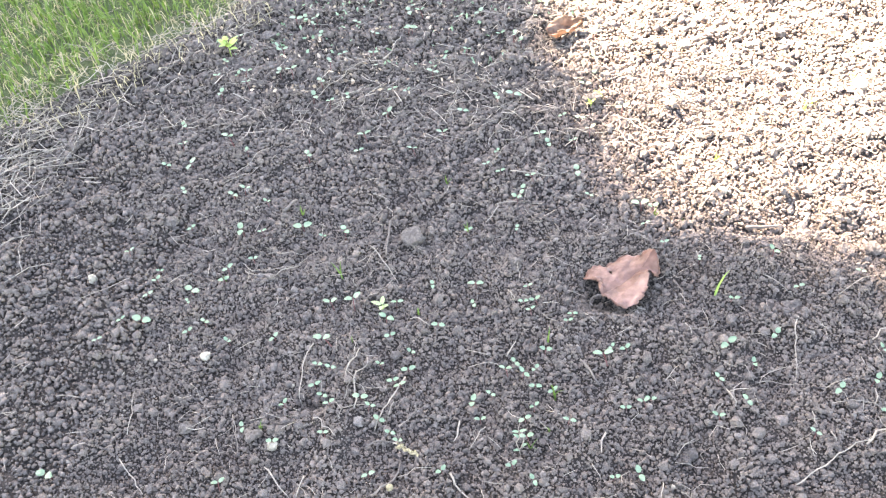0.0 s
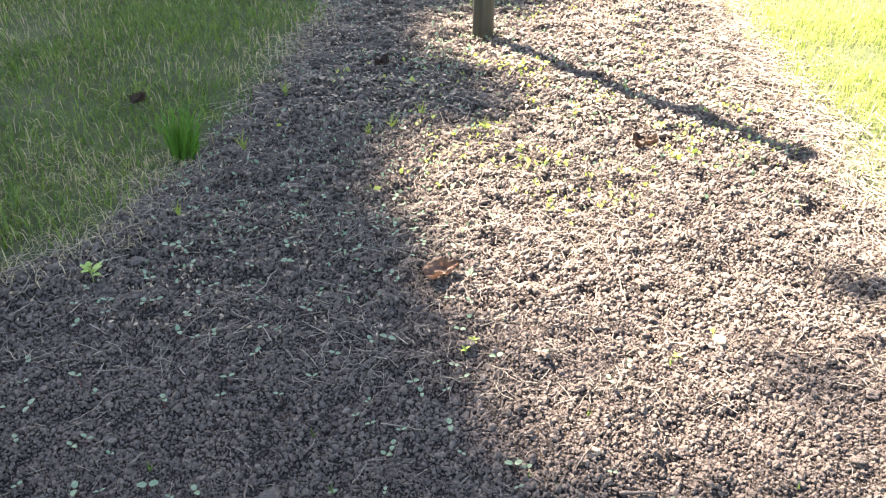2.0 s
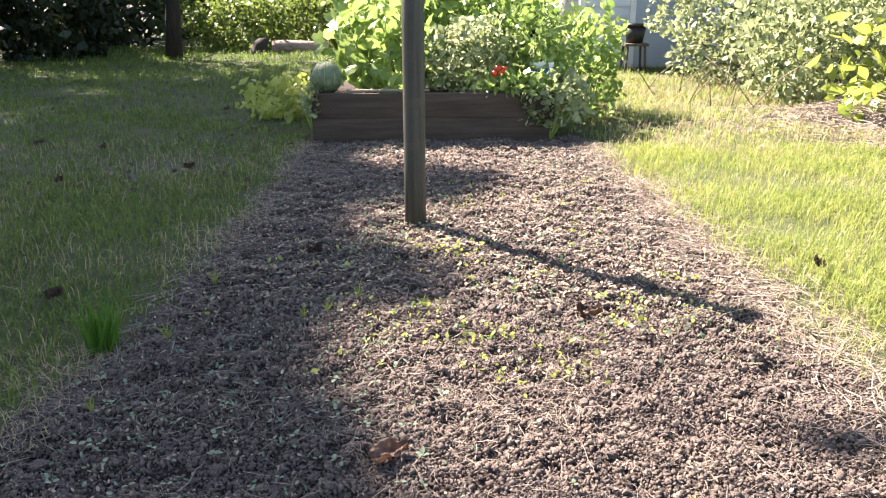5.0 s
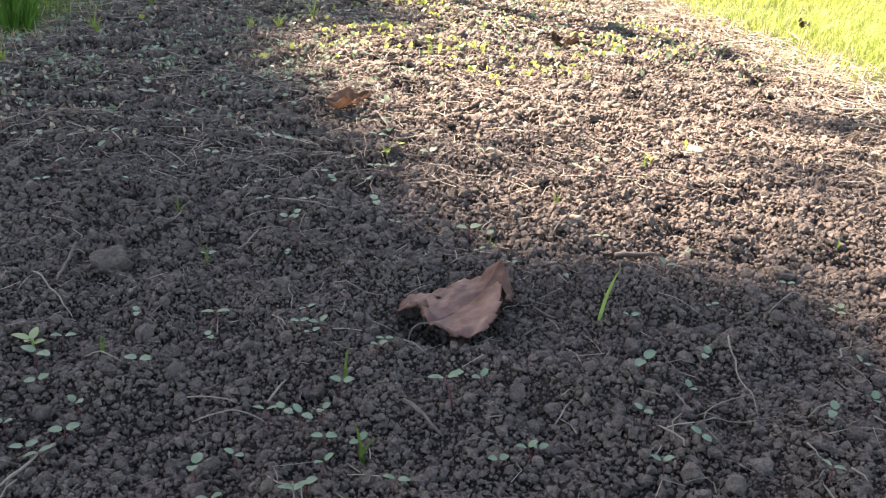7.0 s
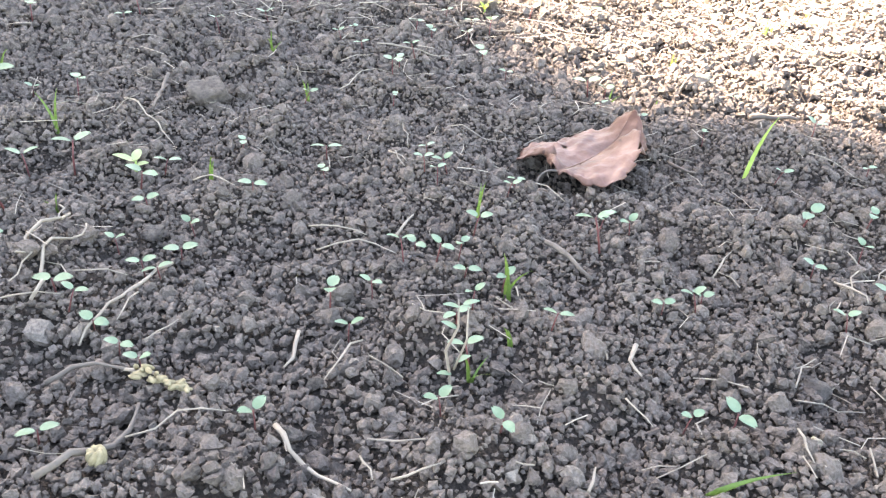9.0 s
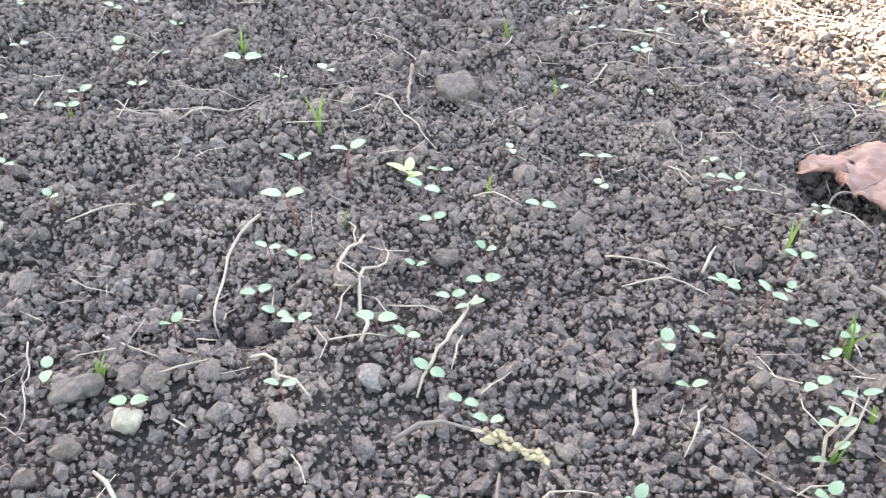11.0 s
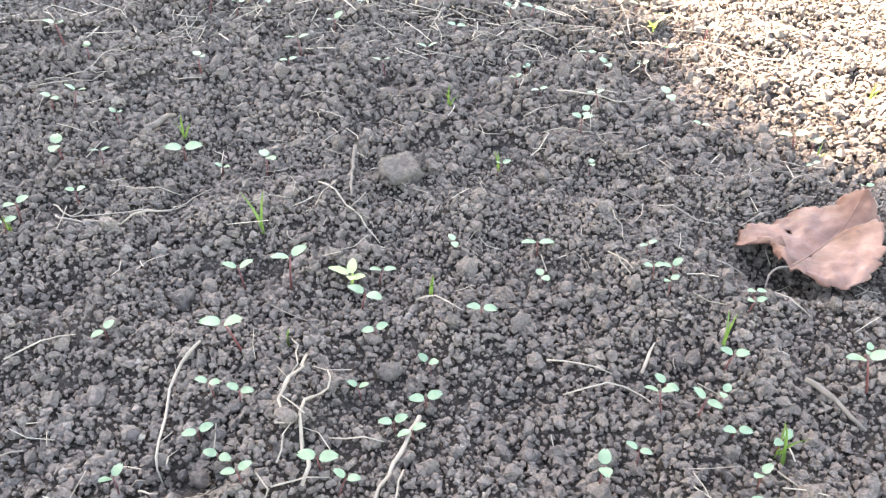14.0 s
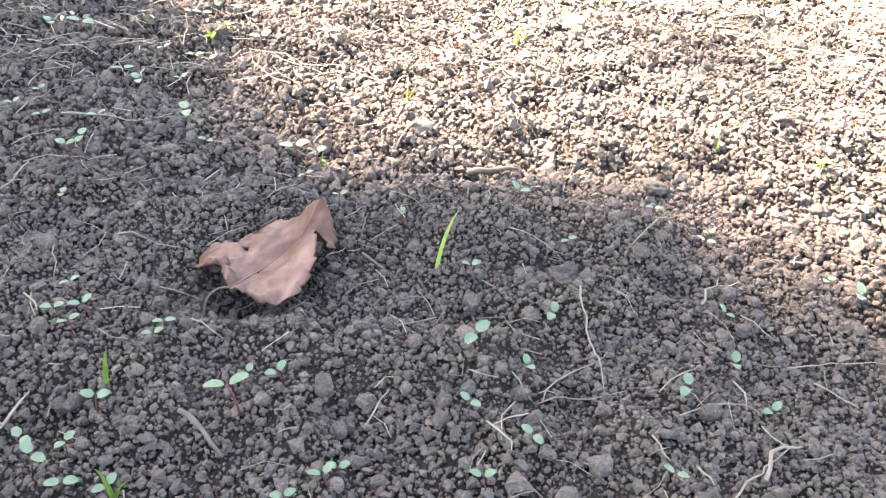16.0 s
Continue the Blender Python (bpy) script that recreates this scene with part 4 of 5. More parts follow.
def tuft(x, y, tall, count):
    t = thing("grass_tuft", "tall dense tuft of rich green grass at the lawn's edge", "grass", "", Matrix.Translation((x, y, ground_z(x, y))))
    for k in range(count):
        b = bmesh.new()
        a, r = rng.uniform(0, 6.28), 0.035 * rng.random() ** 0.5
        blade_strip(b, (r * math.cos(a), r * math.sin(a), 0), (rng.normal(0, 0.022) + r * math.cos(a) * 0.6, rng.normal(0, 0.022), 0), tall * rng.uniform(0.5, 1.05), 0.005, rng.uniform(0, 3.1))
        part("blade", b, M["tuft"], t)


tuft(-0.635, 1.72, 0.145, 70)


def weed(x, y, tall, n, size, mat, label):
    """A low rosette of small leaves on short stalks."""
    t = thing("weed", label, "weed", "low weeds", Matrix.Translation((x, y, ground_z(x, y))))
    b = bmesh.new()
    tube(b, [(0, 0, -0.002), (0.001, 0, tall)], [0.0011, 0.0007], 5)
    part("stem", b, M["stem_green"], t)
    for k in range(n):
        b = seed_leaf(size * rng.uniform(0.7, 1.2), size * 0.5, 0)
        bmesh.ops.transform(b, matrix=pose(0, 0, tall * rng.uniform(0.5, 1), 0, -rng.uniform(0, 40), 360 * k / n + rng.uniform(-20, 20)), verts=b.verts[:])
        part("leaf", b, mat, t)


weed(-0.214, 0.672, 0.009, 4, 0.0115, M["pale_weed"], "pale yellow-green rosette weed among the seedlings")
weed(-0.618, 1.23, 0.035, 9, 0.020, M["stem_green"], "pale green bushy weed at the bed's edge")
for wx, wy in ((0.032, 1.112), (0.517, 0.827), (0.02, 1.09), (0.40, 1.16), (0.335, 1.10), (0.14, 1.67), (0.19, 1.73), (0.26, 1.70), (0.34, 2.18), (0.56, 2.55), (0.10, 1.62), (0.30, 1.58), (-0.06, 1.62), (0.05, 1.75)):
    weed(wx, wy, 0.010, 5, 0.009, M["yellow_weed"], "low yellow-green weed in sunlit soil")

# a withered seedling stalk with small leaves, standing
stalk = thing("withered_stalk", "withered pale stalk with a few small leaves", "weed", "", Matrix.Translation((-0.028, 0.493, ground_z(-0.028, 0.493) - 0.002)))
b = bmesh.new()
tube(b, [(0, 0, 0), (-0.001, 0, 0.015), (-0.004, 0.001, 0.029), (0.000, 0, 0.042), (-0.001, 0.002, 0.054)], [0.0006, 0.0006, 0.0007, 0.0005, 0.0003], 6)
part("stem", b, M["straw"], stalk)
b = bmesh.new()
tube(b, [(0.0, 0, 0.020), (0.004, 0, 0.036), (0.003, 0, 0.052)], [0.0005, 0.0005, 0.0003], 5)
part("side_stem", b, M["straw"], stalk)
for k, (zz, aa) in enumerate(((0.018, 200), (0.024, 25), (0.041, 160), (0.053, 10), (0.052, 190))):
    b = seed_leaf(0.0075, 0.0032, 0)
    bmesh.ops.transform(b, matrix=pose(0, 0, zz, 0, -8, aa), verts=b.verts[:])
    part("leaf", b, M["cotyledon"], stalk)

# a dried seed head
head = thing("seed_head", "dry straw-yellow seed head fallen on the soil", "seed head", "", Matrix.Translation((-0.156, 0.484, ground_z(-0.15, 0.48) + 0.003)))
b = bmesh.new()
tube(b, [(-0.006, 0.006, 0), (0.006, 0.002, 0.003), (0.024, -0.008, 0.002)], [0.0008, 0.0008, 0.0005], 5)
part("stalk", b, M["straw"], head)
for k in range(26):
    b = bmesh.new()
    bmesh.ops.create_icosphere(b, subdivisions=2, radius=1)
    v = k / 25
    bmesh.ops.transform(b, matrix=pose(0.0 + 0.023 * v, 0.003 - 0.010 * v + rng.normal(0, 0.0013), 0.0035 + rng.normal(0, 0.0009), rng.uniform(0, 180), rng.uniform(0, 60), rng.uniform(0, 180)) @ Matrix.Diagonal((0.0031, 0.0012, 0.0011, 1)), verts=b.verts[:])
    part("husk", b, M["husk"], head)


bud = thing("seed_head", "small yellowish dried bud lying beside a twig", "seed head", "", Matrix.Translation((-0.153, 0.436, ground_z(-0.153, 0.436) + 0.004)))
for k in range(7):
    b = bmesh.new()
    bmesh.ops.create_icosphere(b, subdivisions=2, radius=1)
    bmesh.ops.transform(b, matrix=pose(0.0016 * math.cos(k * 0.9), 0.0016 * math.sin(k * 0.9), 0.0012, 70, 0, 51 * k) @ Matrix.Diagonal((0.0022, 0.0036, 0.0016, 1)), verts=b.verts[:])
    part("husk", b, M["husk"], bud)


# ---- straws, roots and twigs ----
LITTER = {"straw": ("straw", "pale dry straw lying on the soil", "straw", "straws"), "root": ("straw", "thin bleached root fibre on the soil", "root", "root fibres"),
          "twig": ("twig", "short weathered piece of twig on the soil", "twig", "twigs")}


def litter(kind, wide, *pts):
    """A bent stalk lying over the crumbs through the given places; wide in millimetres."""
    mat, label, category, group = LITTER[kind]
    span = sum(math.hypot(xb - xa, yb - ya) for (xa, ya), (xb, yb) in zip(pts, pts[1:]))
    path = [(p.x, p.y) for p in spline([(x, y, 0) for x, y in pts], max(3, int(span / 0.007)))]
    r = wide / (2500 if kind == "root" else 2800)
    sway = 0.0012 if kind == "root" else 0.0006
    p3 = [(x + rng.normal(0, sway), y + rng.normal(0, sway), ground_z(x, y) + r * 0.8 + 0.0046 + 0.004 * min(1.0, max(0.0, y - 0.85)) + (0.0015 * math.sin(0.9 * k))) for k, (x, y) in enumerate(path)]
    mid = len(p3) // 2
    origin = Vector(p3[mid])
    p3 = [Vector(p) - origin for p in p3]
    n = len(p3)
    b = bmesh.new()
    tube(b, p3, [r * (1 - 0.55 * (k / (n - 1)) ** 2) * rng.uniform(0.85, 1.15) for k in range(n)], 6)
    if kind == "straw":
        for v in b.verts:
            v.co.z *= 0.8
    ob = part({"straw": "straw", "root": "root_fibre", "twig": "twig"}[kind], b, M[mat])
    ob.location = origin
    return tagged(ob, label, category, group)


litter("root", 1.6, (0.260, 0.684), (0.258, 0.657), (0.256, 0.633), (0.250, 0.605))
litter("straw", 1.3, (0.215, 0.608), (0.232, 0.622), (0.252, 0.630), (0.263, 0.637))
litter("straw", 1.4, (0.213, 0.607), (0.232, 0.610), (0.263, 0.606))
litter("twig", 5, (0.027, 0.614), (0.036, 0.604), (0.049, 0.586))
litter("twig", 3.5, (0.131, 0.746), (0.143, 0.724))
litter("straw", 2.5, (-0.056, 0.612), (-0.047, 0.633))
litter("root", 2.5, (0.302, 0.534), (0.322, 0.550), (0.338, 0.552))
litter("straw", 1.8, (0.376, 0.601), (0.382, 0.583), (0.388, 0.576))
litter("straw", 1.3, (0.369, 0.615), (0.396, 0.615), (0.424, 0.603))
litter("straw", 1.3, (0.278, 0.600), (0.299, 0.611), (0.314, 0.621))
litter("straw", 1.2, (0.282, 0.580), (0.304, 0.585), (0.327, 0.584), (0.329, 0.578))
litter("straw", 2, (0.329, 0.608), (0.328, 0.595), (0.322, 0.581))
litter("root", 2, (0.338, 0.671), (0.362, 0.696))
litter("straw", 2, (0.180, 0.588), (0.185, 0.576), (0.187, 0.567))
litter("straw", 1.5, (0.201, 0.622), (0.210, 0.607))
litter("straw", 1.5, (0.006, 0.721), (0.029, 0.723))
litter("straw", 1.5, (0.023, 0.682), (0.046, 0.666))
litter("straw", 1.6, (0.118, 0.599), (0.133, 0.617))
litter("straw", 1.3, (0.359, 0.659), (0.371, 0.634))
litter("straw", 1.6, (-0.107, 0.826), (-0.094, 0.848), (-0.095, 0.863))
litter("straw", 1.3, (-0.098, 0.858), (-0.059, 0.866))
litter("straw", 2.4, (-0.083, 0.922), (-0.022, 0.922))
litter("straw", 1.6, (0.169, 0.867), (0.200, 0.916))
litter("straw", 1.2, (0.232, 0.752), (0.266, 0.730))
litter("straw", 1.4, (-0.023, 0.771), (0.016, 0.759))
litter("straw", 1.2, (0.069, 0.803), (0.093, 0.820))
litter("straw", 1.2, (0.031, 0.762), (0.058, 0.779))
litter("straw", 1.5, (0.260, 0.566), (0.261, 0.549))
litter("straw", 2, (0.275, 0.544), (0.277, 0.533))
litter("straw", 1.5, (-0.064, 0.707), (-0.052, 0.687))
litter("straw", 1.1, (-0.059, 0.758), (-0.051, 0.719))
litter("straw", 1.2, (0.473, 0.716), (0.489, 0.695))
litter("straw", 1.3, (0.310, 0.727), (0.352, 0.759), (0.364, 0.765))
litter("root", 2.2, (-0.280, 0.605), (-0.287, 0.587), (-0.286, 0.566), (-0.281, 0.544), (-0.274, 0.531))
litter("root", 2, (-0.226, 0.606), (-0.226, 0.587), (-0.231, 0.570), (-0.228, 0.555), (-0.224, 0.549), (-0.225, 0.531))
litter("root", 1.2, (-0.238, 0.618), (-0.231, 0.608), (-0.230, 0.586))
litter("straw", 3.2, (-0.166, 0.577), (-0.175, 0.541), (-0.185, 0.503))
litter("root", 1.8, (-0.412, 0.720), (-0.398, 0.713), (-0.363, 0.718), (-0.344, 0.732), (-0.338, 0.753), (-0.321, 0.761))
litter("straw", 1.6, (-0.176, 0.655), (-0.164, 0.652), (-0.150, 0.642))
litter("twig", 3, (-0.190, 0.482), (-0.177, 0.490), (-0.151, 0.489))
litter("straw", 3, (-0.096, 0.525), (-0.098, 0.499))
litter("straw", 1.5, (-0.104, 0.617), (-0.072, 0.609))
litter("straw", 1.5, (-0.097, 0.594), (-0.066, 0.601), (-0.055, 0.592))
litter("straw", 1.4, (-0.206, 0.552), (-0.181, 0.554))
litter("root", 1.8, (-0.254, 0.506), (-0.240, 0.501), (-0.224, 0.488))
litter("straw", 1.1, (-0.348, 0.505), (-0.336, 0.484), (-0.326, 0.459))
litter("twig", 4, (-0.234, 0.817), (-0.231, 0.787), (-0.226, 0.753))
litter("straw", 2, (-0.251, 0.770), (-0.228, 0.745), (-0.202, 0.713))
litter("twig", 7, (-0.389, 0.827), (-0.377, 0.853))
litter("straw", 1.6, (-0.375, 0.591), (-0.345, 0.608))
litter("straw", 1.8, (-0.464, 0.594), (-0.452, 0.579))
litter("straw", 1.4, (-0.159, 0.510), (-0.147, 0.521))
litter("straw", 1.4, (-0.112, 0.881), (-0.085, 0.901))
litter("straw", 1.2, (-0.114, 0.918), (-0.098, 1.001))
litter("straw", 1.3, (-0.517, 0.821), (-0.489, 0.808))
litter("straw", 1.2, (-0.585, 0.830), (-0.564, 0.852))
litter("straw", 1.4, (-0.495, 0.877), (-0.451, 0.928))
litter("straw", 1.6, (-0.356, 0.472), (-0.344, 0.453))
litter("straw", 1.5, (-0.498, 0.681), (-0.476, 0.702))
litter("straw", 1.3, (-0.290, 0.896), (-0.254, 0.899))
litter("straw", 1.3, (-0.372, 0.749), (-0.339, 0.757))
litter("straw", 1.4, (-0.171, 0.537), (-0.172, 0.516))
litter("straw", 1.5, (-0.282, 0.520), (-0.271, 0.515))
litter("straw", 3, (-0.096, 0.461), (-0.083, 0.445), (-0.065, 0.430))
litter("root", 2.2, (-0.211, 0.522), (-0.213, 0.540), (-0.221, 0.558), (-0.213, 0.579), (-0.214, 0.593))
litter("twig", 4, (-0.168, 0.423), (-0.160, 0.436), (-0.150, 0.454), (-0.149, 0.470))
litter("straw", 1.5, (-0.148, 0.452), (-0.131, 0.459), (-0.115, 0.463))
litter("straw", 3, (0.055, 0.524), (0.053, 0.511), (0.053, 0.498))
litter("straw", 1.4, (0.044, 0.485), (0.054, 0.473))
litter("straw", 1.8, (0.020, 0.435), (0.027, 0.452))
litter("straw", 1.8, (0.112, 0.474), (0.110, 0.454))
litter("straw", 1.4, (-0.063, 0.448), (-0.058, 0.433))
litter("straw", 1.5, (-0.051, 0.434), (-0.035, 0.437))
litter("straw", 1.2, (0.125, 0.502), (0.160, 0.502))
litter("straw", 1.4, (-0.225, 0.521), (-0.201, 0.528))
litter("straw", 1.2, (0.126, 0.506), (0.138, 0.523), (0.151, 0.533))
litter("straw", 3.5, (-0.330, 1.205), (-0.316, 1.295))
litter("straw", 1.8, (-0.421, 1.101), (-0.380, 1.166), (-0.340, 1.209))
litter("straw", 1.5, (-0.562, 0.693), (-0.617, 0.640))
litter("straw", 1.6, (-0.418, 0.733), (-0.398, 0.722), (-0.360, 0.726), (-0.335, 0.744))
litter("straw", 1.6, (-0.497, 0.894), (-0.448, 0.972))
litter("straw", 2, (-0.457, 0.441), (-0.429, 0.418), (-0.414, 0.406))
litter("straw", 2.2, (-0.290, 0.446), (-0.256, 0.418))
litter("straw", 2.2, (-0.245, 0.441), (-0.247, 0.418))
litter("straw", 1.6, (-0.460, 0.469), (-0.477, 0.527))
litter("straw", 1.3, (-0.929, 0.972), (-0.868, 0.974), (-0.835, 0.990))
litter("straw", 1.6, (-0.725, 0.696), (-0.909, 0.973))
litter("straw", 1.6, (-0.792, 1.006), (-0.790, 1.085))
litter("straw", 1.6, (-0.782, 0.948), (-0.794, 1.029))
litter("straw", 2, (0.237, 0.489), (0.288, 0.528), (0.328, 0.551))
litter("straw", 1.6, (-0.067, 0.520), (-0.081, 0.488))
litter("straw", 1.6, (0.014, 1.244), (0.043, 1.179))
litter("straw", 1.4, (-0.570, 0.510), (-0.533, 0.510))
litter("straw", 1.5, (-0.438, 1.062), (-0.403, 0.977))
litter("straw", 1.3, (-0.843, 0.864), (-0.772, 0.894))
litter("straw", 1.3, (-0.824, 0.808), (-0.798, 0.854), (-0.739, 0.850))
litter("straw", 1.5, (0.119, 1.296), (0.154, 1.253))
litter("straw", 2, (-0.546, 1.442), (-0.501, 1.505))
litter("straw", 1.6, (-0.304, 1.513), (-0.263, 1.424))
litter("straw", 1.8, (0.222, 1.121), (0.285, 1.148))
litter("straw", 1.8, (0.270, 1.309), (0.275, 1.231))
litter("straw", 1.8, (0.233, 1.276), (0.223, 1.215))
litter("straw", 2.2, (0.804, 1.727), (0.856, 1.559), (0.930, 1.458))
litter("straw", 2, (0.700, 1.834), (0.809, 1.885))
litter("straw", 1.6, (0.523, 2.036), (0.500, 1.884))
litter("straw", 1.6, (-0.104, 1.235), (-0.024, 1.260))
litter("straw", 1.6, (-0.082, 1.366), (-0.113, 1.297))
litter("straw", 1.8, (0.800, 1.650), (0.790, 1.868))
litter("straw", 2, (0.628, 1.390), (0.764, 1.471))
litter("straw", 2, (0.623, 1.264), (0.758, 1.268))
litter("straw", 1.5, (0.535, 1.224), (0.603, 1.287))
litter("straw", 1.8, (0.003, 1.269), (0.043, 1.182))
litter("straw", 1.6, (0.746, 1.201), (0.864, 1.312))
litter("straw", 1.5, (-0.100, 2.054), (-0.059, 1.886))
litter("straw", 1.4, (0.120, 1.530), (0.182, 1.450))
litter("twig", 8, (0.221, 0.838), (0.262, 0.842))

def fibres(name, x, y, lengths, radius, mat, label, curve=0.25, lift=0.0):
    """Countless short bits of straw and root, three-sided, in one mesh."""
    n = len(x)
    a = rng.uniform(0, 2 * np.pi, n)
    d = np.stack([np.cos(a), np.sin(a), rng.normal(0, 0.12, n)], 1) * lengths[:, None] / 2
    bend = np.stack([-np.sin(a), np.cos(a), np.abs(rng.normal(0, 0.4, n))], 1) * (lengths * rng.normal(0, curve, n))[:, None]
    c = np.stack([x, y, height(x, y) + radius + 0.0036 + 0.0012 * np.clip(y, 0, 3) + lift], 1)
    up = np.array([0, 0, 1.0])
    side = np.stack([-np.sin(a), np.cos(a), 0 * a], 1)
    r = radius[:, None] if hasattr(radius, "__len__") else radius
    rings = []
    for p in (c - d, c + bend * 0.5, c + d):
        rings += [p + side * r, p - side * r * 0.6 + up * r * 0.8, p - side * r * 0.6 - up * r * 0.8]
    v = np.stack(rings, 1).reshape(-1, 3)
    f = np.array([[s * 3 + k, s * 3 + (k + 1) % 3, s * 3 + 3 + (k + 1) % 3, s * 3 + 3 + k] for s in range(2) for k in range(3)])
    f = (f[None] + (np.arange(n) * 9)[:, None, None]).reshape(-1, 4)
    return tagged(soup(name, v, f, mat), label, "straw", kind="stuff")


def bed_points(n, x0, x1, y0, y1, seed, lo=-0.9):
    x, y = rng.uniform(x0, x1, n), rng.uniform(y0, y1, n)
    keep = (bed_edge(x, y) > -0.05) & (lattice(x, y, 0.16, seed) > rng.uniform(lo, 0.9, n))
    return x[keep], y[keep]


x, y = bed_points(1700, -1.0, 0.75, 0.32, 1.0, 51)
fibres("straw_bits", x, y, rng.uniform(0.005, 0.026, len(x)), rng.uniform(0.0002, 0.00045, len(x)), M["straw"], "fine bits of pale straw and root among the crumbs")
x, y = bed_points(12000, -0.95, 0.9, 1.0, 2.0, 52)
fibres("straw_bits", x, y, rng.uniform(0.008, 0.042, len(x)), rng.uniform(0.00025, 0.0007, len(x)), M["straw"], "bits of pale straw scattered over the bed")
x, y = bed_points(15000, -0.7, 0.95, 2.0, 4.15, 53)
fibres("straw_bits", x, y, rng.uniform(0.012, 0.055, len(x)), rng.uniform(0.0004, 0.0010, len(x)), M["straw"], "bits of pale straw scattered over the bed")
x, y = rng.normal(0.86, 0.075, 2600), rng.uniform(0.75, 4.0, 2600)
fibres("straw_bits", x, y, rng.uniform(0.03, 0.11, 2600), rng.uniform(0.0005, 0.0012, 2600), M["straw"], "dry straw heaped along the bed's edge", 0.4)
x, y = rng.normal(-0.88, 0.06, 420), rng.normal(0.92, 0.13, 420)
fibres("straw_bits", x, y, rng.uniform(0.02, 0.08, 420), rng.uniform(0.0004, 0.0010, 420), M["straw"], "tangle of dry straw where the bed meets the lawn", 0.5)
y = rng.uniform(0.75, 3.9, 650)
x = np.interp(y, (0.7, 0.98, 1.2, 1.4, 2.0, 2.4), (-1.0, -0.88, -0.74, -0.64, -0.56, -0.52)) + rng.normal(0, 0.05, 650)
fibres("straw_bits", x, y, rng.uniform(0.03, 0.09, 650), rng.uniform(0.0004, 0.0010, 650), M["straw"], "dry straw heaped along the bed's edge", 0.4)


# ---- chaff and tiny weeds over the drier end of the bed ----
for n, y0, y1, size in ((7000, 1.1, 2.2, 0.0034), (16000, 2.0, 4.15, 0.0056)):
    x, y = bed_points(n, -0.75, 0.9, y0, y1, 54, -1.2)
    flakes = leaf_cloud("chaff", np.stack([x, y, height(x, y) + 0.0055 + 0.004 * rng.random(len(x))], 1), size, M["chaff"], 0.5, n < 9000)
    tagged(flakes, "brown and straw-coloured flakes of dry plant litter", "litter", kind="stuff")
x, y = bed_points(2600, -0.65, 0.1, 1.15, 2.7, 55, -0.2)
tiny = leaf_cloud("tiny_weeds", np.stack([x, y, height(x, y) + 0.009 + 0.004 * rng.random(len(x))], 1), 0.0042, M["cotyledon"], 0.4)
tagged(tiny, "tiny green weed seedlings on the shaded soil", "weed", kind="stuff")
x, y = bed_points(2600, -0.1, 0.75, 1.45, 3.4, 56, 0.2)
tiny = leaf_cloud("tiny_weeds", np.stack([x, y, height(x, y) + 0.009 + 0.004 * rng.random(len(x))], 1), 0.0050, M["yellow_weed"], 0.4)
tagged(tiny, "patches of tiny yellow-green weeds on sunlit soil", "weed", kind="stuff")

# ---- planter's crop ----
BROAD_V = np.array([(0, -0.75, 0), (0.5, -0.95, 0.10), (0.95, -0.35, 0.16), (0.72, 0.25, 0.05), (0.85, 0.75, 0.12), (0.3, 0.72, 0.0), (0, 1.1, -0.12), (-0.3, 0.72, 0.0), (-0.85, 0.75, 0.12),
                    (-0.72, 0.25, 0.05), (-0.95, -0.35, 0.16), (-0.5, -0.95, 0.10), (0, 0, -0.10)], float)
BROAD_F = np.array([(k, (k + 1) % 12, 12) for k in range(12)])


def foliage(name, parent, places, size, mat, base=(LEAF_V, LEAF_F), spread=0.4):
    s = size * rng.uniform(1 - spread, 1 + spread, len(places))[:, None] * np.ones((1, 3))
    ob = scatter(*base, places, s, 0.12, name, mat, False)
    ob.parent = parent
    return ob


def in_ball(n, c, r, hollow=0.35):
    """Places in an uneven ellipsoid, thicker towards its rim."""
    d = rng.normal(size=(n, 3))
    d /= np.linalg.norm(d, axis=1)[:, None]
    k = (hollow + (1 - hollow) * rng.random(n)) ** 0.6
    lumps = 1 + 0.28 * lattice(d[:, 0] * 3 + c[0], d[:, 2] * 3 + c[1], 0.8, 61) + 0.2 * lattice(d[:, 1] * 3 + c[1], d[:, 0] * 3, 0.5, 62)
    p = np.array(c) + d * (k * lumps)[:, None] * np.array(r)
    p[:, 2] = np.maximum(p[:, 2], 0.02 + 0.03 * rng.random(n))
    return p


def stems(parent, foot, ends, girth, mat, name="stem"):
    for e in ends:
        b = bmesh.new()
        m = Vector(foot).lerp(Vector(e), 0.5) + Vector((rng.normal(0, 0.04), rng.normal(0, 0.04), 0.06))
        tube(b, [foot, m, e], [girth, girth * 0.8, girth * 0.35], 6)
        part(name, b, mat, parent)


def crop(name, label, category, x, y, z, r, n, size, mat, base=(LEAF_V, LEAF_F), shoots=7):
    t = thing(name, label, category, "planter crop", Matrix.Translation((x, y, z)))
    p = in_ball(n, (0, 0, r[2] * 0.9), r)
    foliage("leaves", t, p, size, mat, base)
    stems(t, (0, 0, -0.06), [tuple(q) for q in p[rng.integers(0, n, shoots)]], 0.006, M["stem_green"])
    return t


